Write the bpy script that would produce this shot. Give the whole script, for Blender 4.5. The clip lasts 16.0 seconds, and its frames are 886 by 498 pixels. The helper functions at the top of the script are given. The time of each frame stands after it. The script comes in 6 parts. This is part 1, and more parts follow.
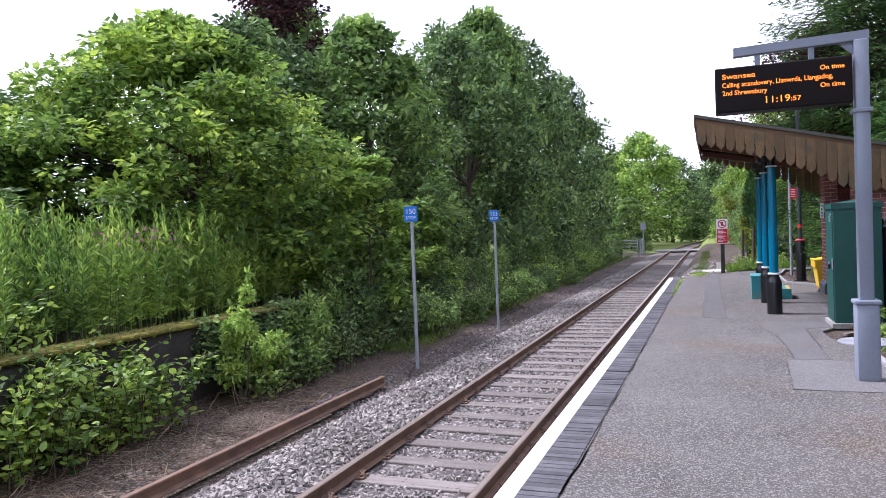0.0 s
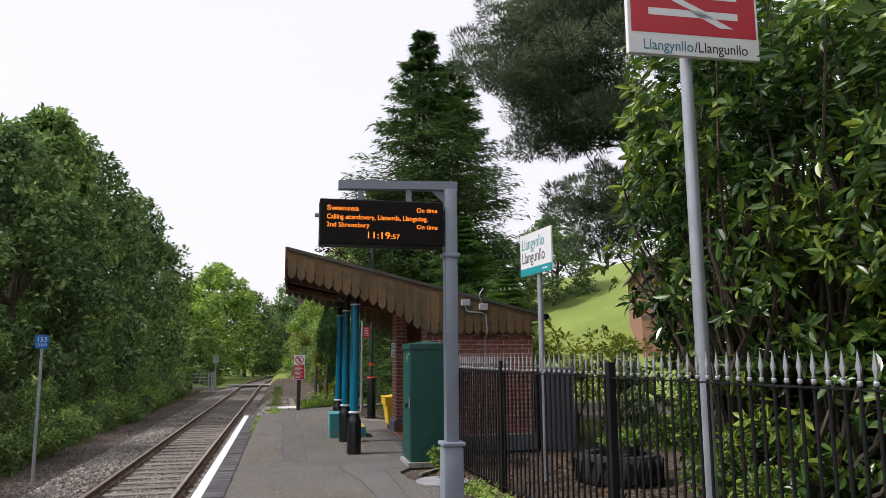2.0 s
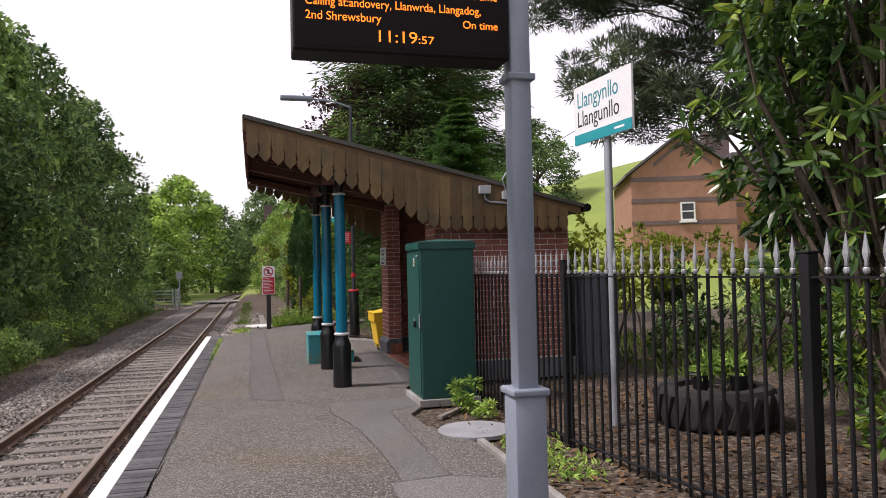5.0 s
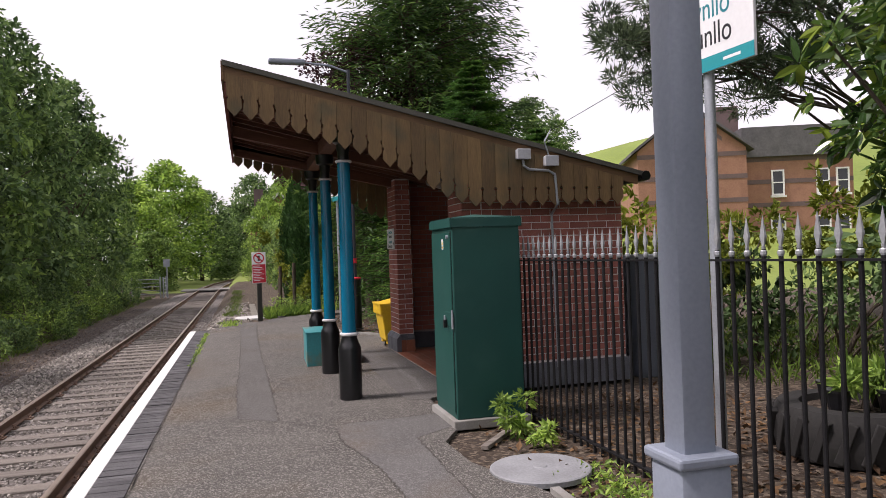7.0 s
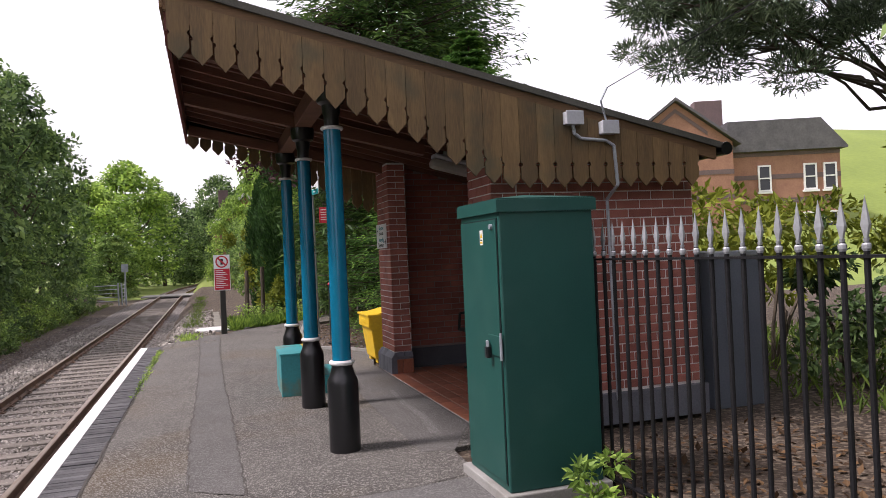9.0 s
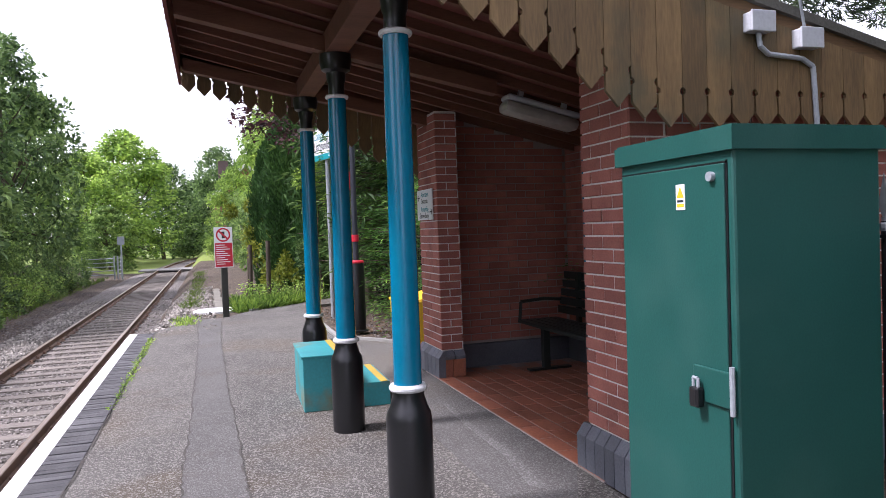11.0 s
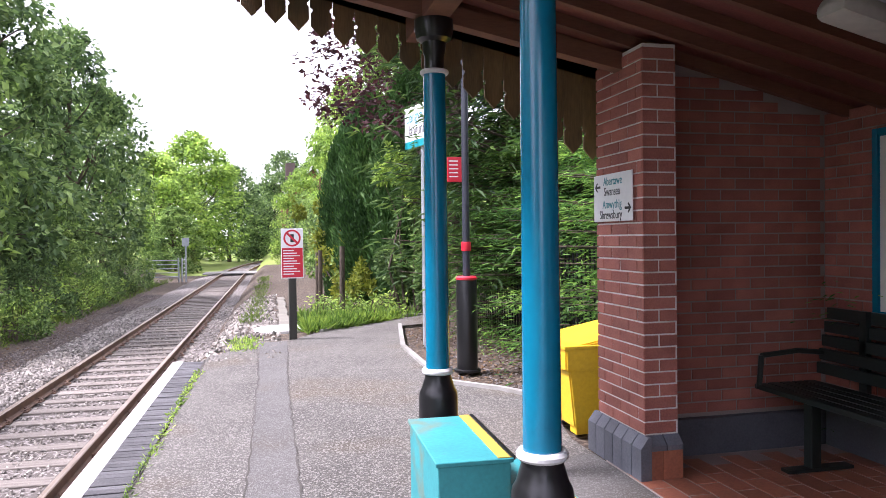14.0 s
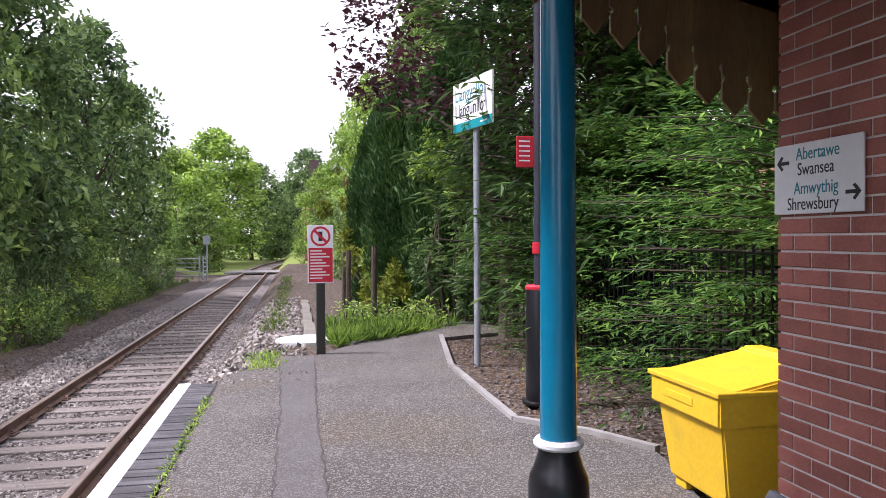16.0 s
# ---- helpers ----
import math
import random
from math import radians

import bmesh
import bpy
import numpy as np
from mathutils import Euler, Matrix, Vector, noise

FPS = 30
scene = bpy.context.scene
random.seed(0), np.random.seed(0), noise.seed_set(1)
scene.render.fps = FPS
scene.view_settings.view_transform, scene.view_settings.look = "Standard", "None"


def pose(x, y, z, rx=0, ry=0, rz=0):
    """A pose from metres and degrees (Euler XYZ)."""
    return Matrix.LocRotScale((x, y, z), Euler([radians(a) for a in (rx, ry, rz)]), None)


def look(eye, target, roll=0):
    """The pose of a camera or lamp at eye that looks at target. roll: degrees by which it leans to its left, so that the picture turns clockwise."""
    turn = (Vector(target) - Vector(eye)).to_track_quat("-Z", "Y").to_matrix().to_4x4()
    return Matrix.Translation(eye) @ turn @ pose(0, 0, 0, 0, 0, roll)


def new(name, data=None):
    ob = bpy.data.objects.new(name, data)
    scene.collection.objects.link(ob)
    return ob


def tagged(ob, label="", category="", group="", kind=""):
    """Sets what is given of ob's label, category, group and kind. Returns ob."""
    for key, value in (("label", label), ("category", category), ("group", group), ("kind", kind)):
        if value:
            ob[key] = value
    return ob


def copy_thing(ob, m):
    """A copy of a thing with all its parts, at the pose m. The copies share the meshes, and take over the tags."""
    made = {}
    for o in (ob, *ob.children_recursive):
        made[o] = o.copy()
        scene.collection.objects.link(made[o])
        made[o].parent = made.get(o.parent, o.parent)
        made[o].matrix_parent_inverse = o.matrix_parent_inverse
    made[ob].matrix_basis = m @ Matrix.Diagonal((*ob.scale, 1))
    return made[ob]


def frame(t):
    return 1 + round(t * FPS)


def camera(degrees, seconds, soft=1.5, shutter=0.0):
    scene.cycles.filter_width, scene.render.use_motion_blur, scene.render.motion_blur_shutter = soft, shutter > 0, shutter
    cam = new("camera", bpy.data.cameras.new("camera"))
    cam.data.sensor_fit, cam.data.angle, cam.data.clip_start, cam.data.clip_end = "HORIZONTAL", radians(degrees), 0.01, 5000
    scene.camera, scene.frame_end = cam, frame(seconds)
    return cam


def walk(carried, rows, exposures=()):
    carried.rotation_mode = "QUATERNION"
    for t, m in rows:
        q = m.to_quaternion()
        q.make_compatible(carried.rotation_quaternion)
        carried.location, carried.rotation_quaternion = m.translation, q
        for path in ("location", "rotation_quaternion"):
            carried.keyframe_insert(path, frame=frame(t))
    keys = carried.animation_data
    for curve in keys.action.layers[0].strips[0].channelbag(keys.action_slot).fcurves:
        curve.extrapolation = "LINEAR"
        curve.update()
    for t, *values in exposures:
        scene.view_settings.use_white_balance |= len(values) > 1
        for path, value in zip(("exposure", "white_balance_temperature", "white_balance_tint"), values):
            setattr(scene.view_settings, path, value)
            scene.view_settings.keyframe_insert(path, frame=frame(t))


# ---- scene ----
cam = camera(62.8, 16.0, soft=0.65)
PATH = [
    (0, (1.25, -0.414, 1.582), (0.547, 1.458, 1.534), -2.2),
    (0.5, (1.197, -0.203, 1.608), (0.775, 1.752, 1.568), -1.6),
    (1, (1.095, -0.05, 1.633), (0.971, 1.946, 1.616), -1.1),
    (1.5, (1.074, 0.283, 1.615), (1.236, 2.274, 1.718), -0.6),
    (2, (0.985, 0.487, 1.6), (1.407, 2.421, 1.889), -0.4),
    (2.5, (0.982, 0.732, 1.566), (1.528, 2.617, 1.948), -0.8),
    (3, (1.033, 1.225, 1.572), (1.607, 3.126, 1.812), -0.8),
    (3.5, (1.052, 1.854, 1.525), (1.626, 3.764, 1.679), -0.9),
    (4, (1.092, 2.502, 1.482), (1.643, 4.421, 1.589), -0.9),
    (4.5, (1.15, 3.137, 1.442), (1.667, 5.068, 1.518), -0.9),
    (5, (1.068, 3.514, 1.476), (1.575, 5.448, 1.529), -1.3),
    (7.3, (1.16, 5.636, 1.482), (1.693, 7.564, 1.489), -2.2),
    (7.5, (1.196, 5.855, 1.471), (1.732, 7.781, 1.478), -2.4),
    (8, (1.226, 6.347, 1.473), (1.788, 8.267, 1.483), -2.7),
    (8.2, (1.229, 6.534, 1.471), (1.803, 8.45, 1.487), -2.7),
    (10.3, (1.212, 8.561, 1.466), (1.849, 10.456, 1.441), -2.3),
    (10.5, (1.224, 8.749, 1.465), (1.851, 10.648, 1.43), -2.2),
    (11, (1.221, 9.274, 1.47), (1.831, 11.177, 1.413), -2.0),
    (11.5, (1.228, 9.754, 1.477), (1.814, 11.665, 1.401), -1.9),
    (12, (1.214, 10.229, 1.467), (1.778, 12.146, 1.388), -1.7),
    (12.5, (1.202, 10.647, 1.465), (1.747, 12.57, 1.395), -1.2),
    (13, (1.216, 11.07, 1.455), (1.733, 13.001, 1.4), -1.1),
    (13.5, (1.212, 11.609, 1.461), (1.696, 13.549, 1.421), -0.9),
    (14, (1.205, 12.094, 1.468), (1.656, 14.042, 1.437), -0.7),
    (14.5, (1.175, 12.506, 1.463), (1.602, 14.459, 1.437), -0.6),
    (15, (1.166, 12.872, 1.461), (1.571, 14.83, 1.431), -0.4),
    (15.5, (1.162, 13.242, 1.443), (1.568, 15.2, 1.409), 0.0),
    (16, (1.163, 13.691, 1.464), (1.557, 15.652, 1.433), -0.3),
]
EXPOSURES = [(0, 0.08, 5540, 27), (0.5, -0.45, 5730, 22), (1.0, -0.67, 6040, 17), (2.5, -0.59, 6260, 18), (5.0, -0.51, 6420, 23), (8.0, -0.53, 6460, 24), (10.3, 0.15, 6000, 25), (11.0, 0.25, 5840, 25), (12.5, 0.5, 5820, 24), (14.0, 0.85, 5900, 28), (15.0, 0.67, 5820, 23), (16, 0.15, 5940, 29)]
walk(cam, [(t, look(e, g, r)) for t, e, g, r in PATH], EXPOSURES)

# ---------------- light ----------------
SUN_EL, SUN_AZ = 54.0, -86.0      # degrees; azimuth from +y towards +x
world = bpy.data.worlds.new("world")
scene.world = world
world.use_nodes = True
wn, wl = world.node_tree.nodes, world.node_tree.links
sky = wn.new("ShaderNodeTexSky")
sky.sky_type, sky.sun_disc = "NISHITA", False
sky.sun_elevation, sky.sun_rotation = radians(SUN_EL), radians(SUN_AZ)
sky.air_density, sky.dust_density, sky.ozone_density = 1.0, 4.0, 1.0
haze = wn.new("ShaderNodeMixRGB")
haze.inputs["Fac"].default_value = 0.72
haze.inputs["Color2"].default_value = (15.8, 15.75, 15.6, 1)
wl.new(sky.outputs["Color"], haze.inputs["Color1"])
wl.new(haze.outputs["Color"], wn["Background"].inputs["Color"])
wn["Background"].inputs["Strength"].default_value = 0.124
sun_data = bpy.data.lights.new("sun", "SUN")
sun_data.energy, sun_data.angle, sun_data.color = 5.6, radians(9), (1.0, 0.955, 0.88)
sun = new("sun", sun_data)
_a, _e = radians(SUN_AZ), radians(SUN_EL)
sun.matrix_world = look((30 * math.sin(_a) * math.cos(_e), 30 * math.cos(_a) * math.cos(_e), 30 * math.sin(_e)), (0, 0, 0))

# ---------------- materials ----------------
def rgba(c, k=1.0):
    return (c[0] * k, c[1] * k, c[2] * k, 1)


def mat(name, c1, c2=None, rough=0.8, metal=0.0, coarse=1.5, fine=60.0, bump=0.25, depth=0.004, rand=0.0, island=0.0,
        speck=None, speck_scale=220.0, spec=0.5, stretch=(1, 1, 1), coat=0.0, stain=None):
    m = bpy.data.materials.new(name)
    m.use_nodes = True
    n, l = m.node_tree.nodes, m.node_tree.links
    b = n["Principled BSDF"]
    b.inputs["Roughness"].default_value, b.inputs["Metallic"].default_value = rough, metal
    b.inputs["Specular IOR Level"].default_value = spec
    b.inputs["Coat Weight"].default_value = coat
    c2 = c2 or tuple(v * 0.72 for v in c1)
    geo = n.new("ShaderNodeNewGeometry")
    mp = n.new("ShaderNodeMapping")
    mp.inputs["Scale"].default_value = stretch
    l.new(geo.outputs["Position"], mp.inputs["Vector"])
    na, nb = n.new("ShaderNodeTexNoise"), n.new("ShaderNodeTexNoise")
    na.inputs["Scale"].default_value, na.inputs["Detail"].default_value = coarse, 5
    nb.inputs["Scale"].default_value, nb.inputs["Detail"].default_value = fine, 4
    l.new(mp.outputs["Vector"], na.inputs["Vector"]), l.new(mp.outputs["Vector"], nb.inputs["Vector"])
    add = n.new("ShaderNodeMath")
    add.operation = "MULTIPLY_ADD"
    add.inputs[1].default_value, add.inputs[2].default_value = 0.45, 0.0
    l.new(nb.outputs["Fac"], add.inputs[0])
    add2 = n.new("ShaderNodeMath")
    add2.operation = "MULTIPLY_ADD"
    add2.inputs[1].default_value = 0.55
    l.new(na.outputs["Fac"], add2.inputs[0]), l.new(add.outputs[0], add2.inputs[2])
    ramp = n.new("ShaderNodeValToRGB")
    ramp.color_ramp.elements[0].position, ramp.color_ramp.elements[1].position = 0.34, 0.66
    ramp.color_ramp.elements[0].color, ramp.color_ramp.elements[1].color = rgba(c2), rgba(c1)
    l.new(add2.outputs[0], ramp.inputs["Fac"])
    out = ramp.outputs["Color"]
    if stain:
        ns = n.new("ShaderNodeTexNoise")
        ns.inputs["Scale"].default_value, ns.inputs["Detail"].default_value = stain[1], 6
        l.new(geo.outputs["Position"], ns.inputs["Vector"])
        rs = n.new("ShaderNodeValToRGB")
        rs.color_ramp.elements[0].position, rs.color_ramp.elements[1].position = 0.52, 0.68
        rs.color_ramp.elements[0].color, rs.color_ramp.elements[1].color = (0, 0, 0, 1), (stain[2],) * 3 + (1,)
        mx = n.new("ShaderNodeMixRGB")
        mx.inputs["Color2"].default_value = rgba(stain[0])
        l.new(ns.outputs["Fac"], rs.inputs["Fac"]), l.new(rs.outputs["Color"], mx.inputs["Fac"])
        l.new(out, mx.inputs["Color1"])
        out = mx.outputs["Color"]
    if speck:
        v = n.new("ShaderNodeTexVoronoi")
        v.inputs["Scale"].default_value = speck_scale
        l.new(geo.outputs["Position"], v.inputs["Vector"])
        sep = n.new("ShaderNodeSeparateColor")
        l.new(v.outputs["Color"], sep.inputs["Color"])
        rr = n.new("ShaderNodeValToRGB")
        rr.color_ramp.elements[0].position, rr.color_ramp.elements[1].position = 0.55, 0.95
        rr.color_ramp.elements[0].color, rr.color_ramp.elements[1].color = (0, 0, 0, 1), (1, 1, 1, 1)
        l.new(sep.outputs["Red"], rr.inputs["Fac"])
        mx = n.new("ShaderNodeMixRGB")
        mx.inputs["Color2"].default_value = rgba(speck)
        l.new(rr.outputs["Color"], mx.inputs["Fac"]), l.new(out, mx.inputs["Color1"])
        out = mx.outputs["Color"]
    if rand or island:
        hsv = n.new("ShaderNodeHueSaturation")
        if rand:
            src = n.new("ShaderNodeObjectInfo").outputs["Random"]
        else:
            src = geo.outputs["Random Per Island"]
        k = rand or island
        ma = n.new("ShaderNodeMath")
        ma.operation = "MULTIPLY_ADD"
        ma.inputs[1].default_value, ma.inputs[2].default_value = 2 * k, 1 - k
        l.new(src, ma.inputs[0])
        l.new(ma.outputs[0], hsv.inputs["Value"]), l.new(out, hsv.inputs["Color"])
        out = hsv.outputs["Color"]
    l.new(out, b.inputs["Base Color"])
    if bump:
        bp = n.new("ShaderNodeBump")
        bp.inputs["Strength"].default_value, bp.inputs["Distance"].default_value = bump, depth
        l.new(nb.outputs["Fac"], bp.inputs["Height"]), l.new(bp.outputs["Normal"], b.inputs["Normal"])
    return m


def leafmat(name, cols, rough=0.55, trans=0.45, spec=0.25):
    m = bpy.data.materials.new(name)
    m.use_nodes = True
    n, l = m.node_tree.nodes, m.node_tree.links
    b = n["Principled BSDF"]
    b.inputs["Roughness"].default_value, b.inputs["Specular IOR Level"].default_value = rough, spec
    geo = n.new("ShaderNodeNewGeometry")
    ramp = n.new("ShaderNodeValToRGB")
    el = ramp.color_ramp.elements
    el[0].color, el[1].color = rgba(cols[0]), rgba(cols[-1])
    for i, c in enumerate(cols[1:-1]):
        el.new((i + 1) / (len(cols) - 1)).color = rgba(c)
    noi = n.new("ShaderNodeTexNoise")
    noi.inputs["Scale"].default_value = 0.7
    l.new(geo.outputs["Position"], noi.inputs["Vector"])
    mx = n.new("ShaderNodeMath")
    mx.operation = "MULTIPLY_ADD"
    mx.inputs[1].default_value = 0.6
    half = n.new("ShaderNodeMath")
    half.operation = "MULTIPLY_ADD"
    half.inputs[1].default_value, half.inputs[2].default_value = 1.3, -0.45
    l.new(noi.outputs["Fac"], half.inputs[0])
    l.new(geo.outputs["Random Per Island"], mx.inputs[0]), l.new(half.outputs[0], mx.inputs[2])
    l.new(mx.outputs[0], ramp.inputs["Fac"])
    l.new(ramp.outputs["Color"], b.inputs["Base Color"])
    tr = n.new("ShaderNodeBsdfTranslucent")
    hs = n.new("ShaderNodeHueSaturation")
    hs.inputs["Value"].default_value, hs.inputs["Saturation"].default_value = 1.5, 1.0
    l.new(ramp.outputs["Color"], hs.inputs["Color"]), l.new(hs.outputs["Color"], tr.inputs["Color"])
    sh = n.new("ShaderNodeMixShader")
    sh.inputs["Fac"].default_value = trans
    l.new(b.outputs["BSDF"], sh.inputs[1]), l.new(tr.outputs["BSDF"], sh.inputs[2])
    l.new(sh.outputs["Shader"], n["Material Output"].inputs["Surface"])
    return m


def glowmat(name, c, strength):
    m = bpy.data.materials.new(name)
    m.use_nodes = True
    b = m.node_tree.nodes["Principled BSDF"]
    b.inputs["Base Color"].default_value = rgba(c, 0.3)
    b.inputs["Emission Color"].default_value, b.inputs["Emission Strength"].default_value = rgba(c), strength
    return m


ASPHALT = mat("asphalt", (0.122, 0.114, 0.102), (0.047, 0.044, 0.039), 0.93, coarse=0.9, fine=120, bump=1.0, depth=0.012, speck=(0.25, 0.236, 0.216), speck_scale=105, stain=((0.088, 0.066, 0.04), 0.6, 1.0))
ASPHALT_NEW = mat("asphalt_patch", (0.11, 0.104, 0.097), (0.066, 0.062, 0.057), 0.92, coarse=1.4, fine=140, bump=0.8, depth=0.008, speck=(0.17, 0.165, 0.16), speck_scale=130, stain=((0.085, 0.07, 0.05), 1.1, 0.6))
PATCH2 = mat("repair_strip", (0.12, 0.116, 0.112), (0.075, 0.071, 0.068), 0.92, coarse=1.2, fine=140, bump=0.8, depth=0.008, speck=(0.18, 0.174, 0.168), speck_scale=130, stain=((0.11, 0.09, 0.07), 1.3, 0.7))
PATCH3 = mat("pale_repair", (0.135, 0.13, 0.122), (0.082, 0.078, 0.073), 0.92, coarse=1.0, fine=170, bump=0.4, speck=(0.21, 0.205, 0.2), speck_scale=130)
CRACK = mat("tar_joint", (0.088, 0.08, 0.07), (0.05, 0.045, 0.04), 0.95)
CONCRETE = mat("concrete", (0.34, 0.335, 0.32), (0.22, 0.215, 0.20), 0.9, coarse=2.2, fine=90, bump=0.35, stain=((0.13, 0.115, 0.09), 1.6, 0.6))
OLD_SLAB = mat("old_concrete", (0.24, 0.225, 0.19), (0.12, 0.11, 0.09), 0.92, coarse=2, fine=60, bump=0.4)
COVER = mat("grey_steel_cover", (0.30, 0.31, 0.325), (0.2, 0.205, 0.215), 0.7, coarse=4, fine=60, bump=0.5)
WHITE_LINE = mat("white_line_paint", (0.86, 0.86, 0.85), (0.62, 0.61, 0.58), 0.7, coarse=6, fine=80, bump=0.3)
PAVER = mat("blue_brick", (0.105, 0.102, 0.106), (0.045, 0.044, 0.048), 0.82, coarse=5, fine=90, bump=0.9, depth=0.008, rand=0.35)
JOINT = mat("joint_dirt", (0.06, 0.055, 0.045), (0.03, 0.03, 0.025), 0.95)
PLATFORM_WALL = mat("platform_wall_brick", (0.12, 0.10, 0.09), (0.05, 0.045, 0.04), 0.95)
RUST = mat("rusty_steel", (0.20, 0.115, 0.07), (0.09, 0.055, 0.04), 0.75, coarse=5, fine=90, bump=0.35)
RAIL_TOP = mat("worn_rail_head", (0.42, 0.35, 0.30), (0.26, 0.19, 0.14), 0.42, 0.75, coarse=7, fine=60, bump=0.1, stretch=(8, 0.4, 1))
SLEEPER = mat("weathered_sleeper_wood", (0.25, 0.222, 0.195), (0.12, 0.104, 0.09), 0.95, coarse=3, fine=40, bump=0.8, depth=0.01, rand=0.22, stretch=(0.5, 6, 6))
STONE = mat("ballast_stone", (0.34, 0.315, 0.285), (0.13, 0.115, 0.098), 0.95, coarse=0.8, fine=30, bump=0.3, island=0.6)
STONE_DARK = mat("grimy_stone", (0.19, 0.165, 0.155), (0.10, 0.085, 0.078), 0.95, coarse=0.8, fine=30, bump=0.3, island=0.45)
BED = mat("ballast_bed", (0.13, 0.113, 0.10), (0.05, 0.042, 0.036), 0.95, coarse=3, fine=38, bump=1.0, depth=0.03, speck=(0.27, 0.245, 0.23), speck_scale=26)
EARTH = mat("earth_ground", (0.066, 0.045, 0.03), (0.026, 0.018, 0.013), 0.97, coarse=0.7, fine=22, bump=0.9, depth=0.03, speck=(0.16, 0.125, 0.09), speck_scale=34)
BRICK = mat("red_brick", (0.40, 0.15, 0.115), (0.25, 0.088, 0.07), 0.85, coarse=5, fine=120, bump=0.35, rand=0.2)
BRICK_ST = mat("red_brick_joined", (0.40, 0.15, 0.115), (0.25, 0.088, 0.07), 0.85, coarse=5, fine=120, bump=0.35, island=0.2)
MORTAR = mat("mortar", (0.80, 0.77, 0.75), (0.60, 0.57, 0.55), 0.95, fine=150)
# Mortar darkened for the shelter's inner shade; also the tile bed's dull joints.
MORTAR_INSIDE = mat("mortar_darkened_inside", (0.36, 0.31, 0.29), (0.22, 0.185, 0.17), 0.95, fine=150)
BLUE_PLINTH = mat("blue_engineering_brick", (0.135, 0.145, 0.17), (0.08, 0.085, 0.10), 0.6, coarse=4, fine=80, bump=0.25, rand=0.25)
TILE = mat("quarry_tile", (0.33, 0.12, 0.068), (0.19, 0.068, 0.04), 0.5, coarse=2.5, fine=60, bump=0.15, rand=0.2)
TIMBER = mat("weathered_brown_timber", (0.20, 0.125, 0.052), (0.10, 0.062, 0.028), 0.75, coarse=2, fine=26, bump=0.4, rand=0.24, stretch=(4, 4, 0.5), stain=((0.075, 0.066, 0.036), 2.6, 0.75))
TIMBER_X = mat("barge_timber", (0.17, 0.095, 0.042), (0.095, 0.055, 0.026), 0.75, coarse=2, fine=26, bump=0.3, stretch=(0.4, 4, 4))
SOFFIT = mat("red_brown_stain", (0.17, 0.043, 0.032), (0.095, 0.025, 0.02), 0.7, coarse=2, fine=30, bump=0.3, rand=0.12, stretch=(0.5, 4, 4))
RAFTER = mat("rafter_timber", (0.17, 0.072, 0.042), (0.10, 0.042, 0.026), 0.75, coarse=2, fine=30, bump=0.3, stretch=(0.5, 4, 4))
ROOFING = mat("roof_felt", (0.11, 0.105, 0.09), (0.06, 0.06, 0.05), 0.9, coarse=2, fine=70, bump=0.5)
BLUE = mat("blue_gloss_paint", (0.002, 0.16, 0.27), (0.002, 0.135, 0.235), 0.2, coarse=3, fine=20, bump=0.05, coat=0.1)
BLACK = mat("black_gloss_paint", (0.012, 0.012, 0.014), (0.008, 0.008, 0.009), 0.3, coarse=4, fine=60, bump=0.1)
FENCE_BLACK = mat("black_fence_paint", (0.016, 0.016, 0.018), (0.008, 0.008, 0.009), 0.55, coarse=4, fine=60, bump=0.15, spec=0.22)
SILVER = mat("silver_paint", (0.42, 0.44, 0.46), (0.30, 0.31, 0.33), 0.4, 0.3, coarse=8, fine=60, bump=0.1)
DARK_POLE = mat("dark_pole_paint", (0.035, 0.04, 0.055), (0.022, 0.025, 0.035), 0.45, coarse=3, fine=60, bump=0.1)
RING = mat("white_ring_paint", (0.7, 0.71, 0.72), (0.5, 0.5, 0.5), 0.5)
GREEN = mat("green_cabinet_paint", (0.008, 0.075, 0.062), (0.006, 0.058, 0.049), 0.5, coarse=2, fine=120, bump=0.12, stain=((0.03, 0.10, 0.085), 2.2, 0.35))
TEAL = mat("teal_weathered_paint", (0.035, 0.30, 0.32), (0.028, 0.22, 0.24), 0.6, coarse=3, fine=50, bump=0.2, stain=((0.17, 0.16, 0.09), 3.2, 0.85))
YELLOW = mat("yellow_plastic", (0.78, 0.52, 0.015), (0.64, 0.40, 0.012), 0.5, coarse=3, fine=40, bump=0.1, stain=((0.36, 0.25, 0.04), 3.0, 0.4))
STRIPE = mat("yellow_step_edge", (0.62, 0.40, 0.05), (0.4, 0.26, 0.05), 0.7)
POST_GREY = mat("grey_post_paint", (0.25, 0.285, 0.345), (0.20, 0.228, 0.28), 0.45, coarse=2, fine=60, bump=0.1)
GALV = mat("galvanised_steel", (0.42, 0.45, 0.49), (0.30, 0.325, 0.36), 0.45, 0.35, coarse=4, fine=60, bump=0.1)
PLASTIC_GREY = mat("grey_plastic", (0.5, 0.52, 0.55), (0.4, 0.41, 0.44), 0.5)
SIGN_WHITE = mat("sign_white", (0.80, 0.81, 0.82), (0.72, 0.73, 0.74), 0.4, coarse=1, fine=30, bump=0.03)
SIGN_TEAL = mat("sign_teal", (0.01, 0.30, 0.34), (0.01, 0.26, 0.30), 0.4, bump=0.03)
SIGN_RED = mat("sign_red", (0.56, 0.02, 0.04), (0.48, 0.018, 0.035), 0.4, bump=0.03)
SIGN_BLUE = mat("sign_blue", (0.012, 0.17, 0.58), (0.01, 0.14, 0.5), 0.4, bump=0.03)
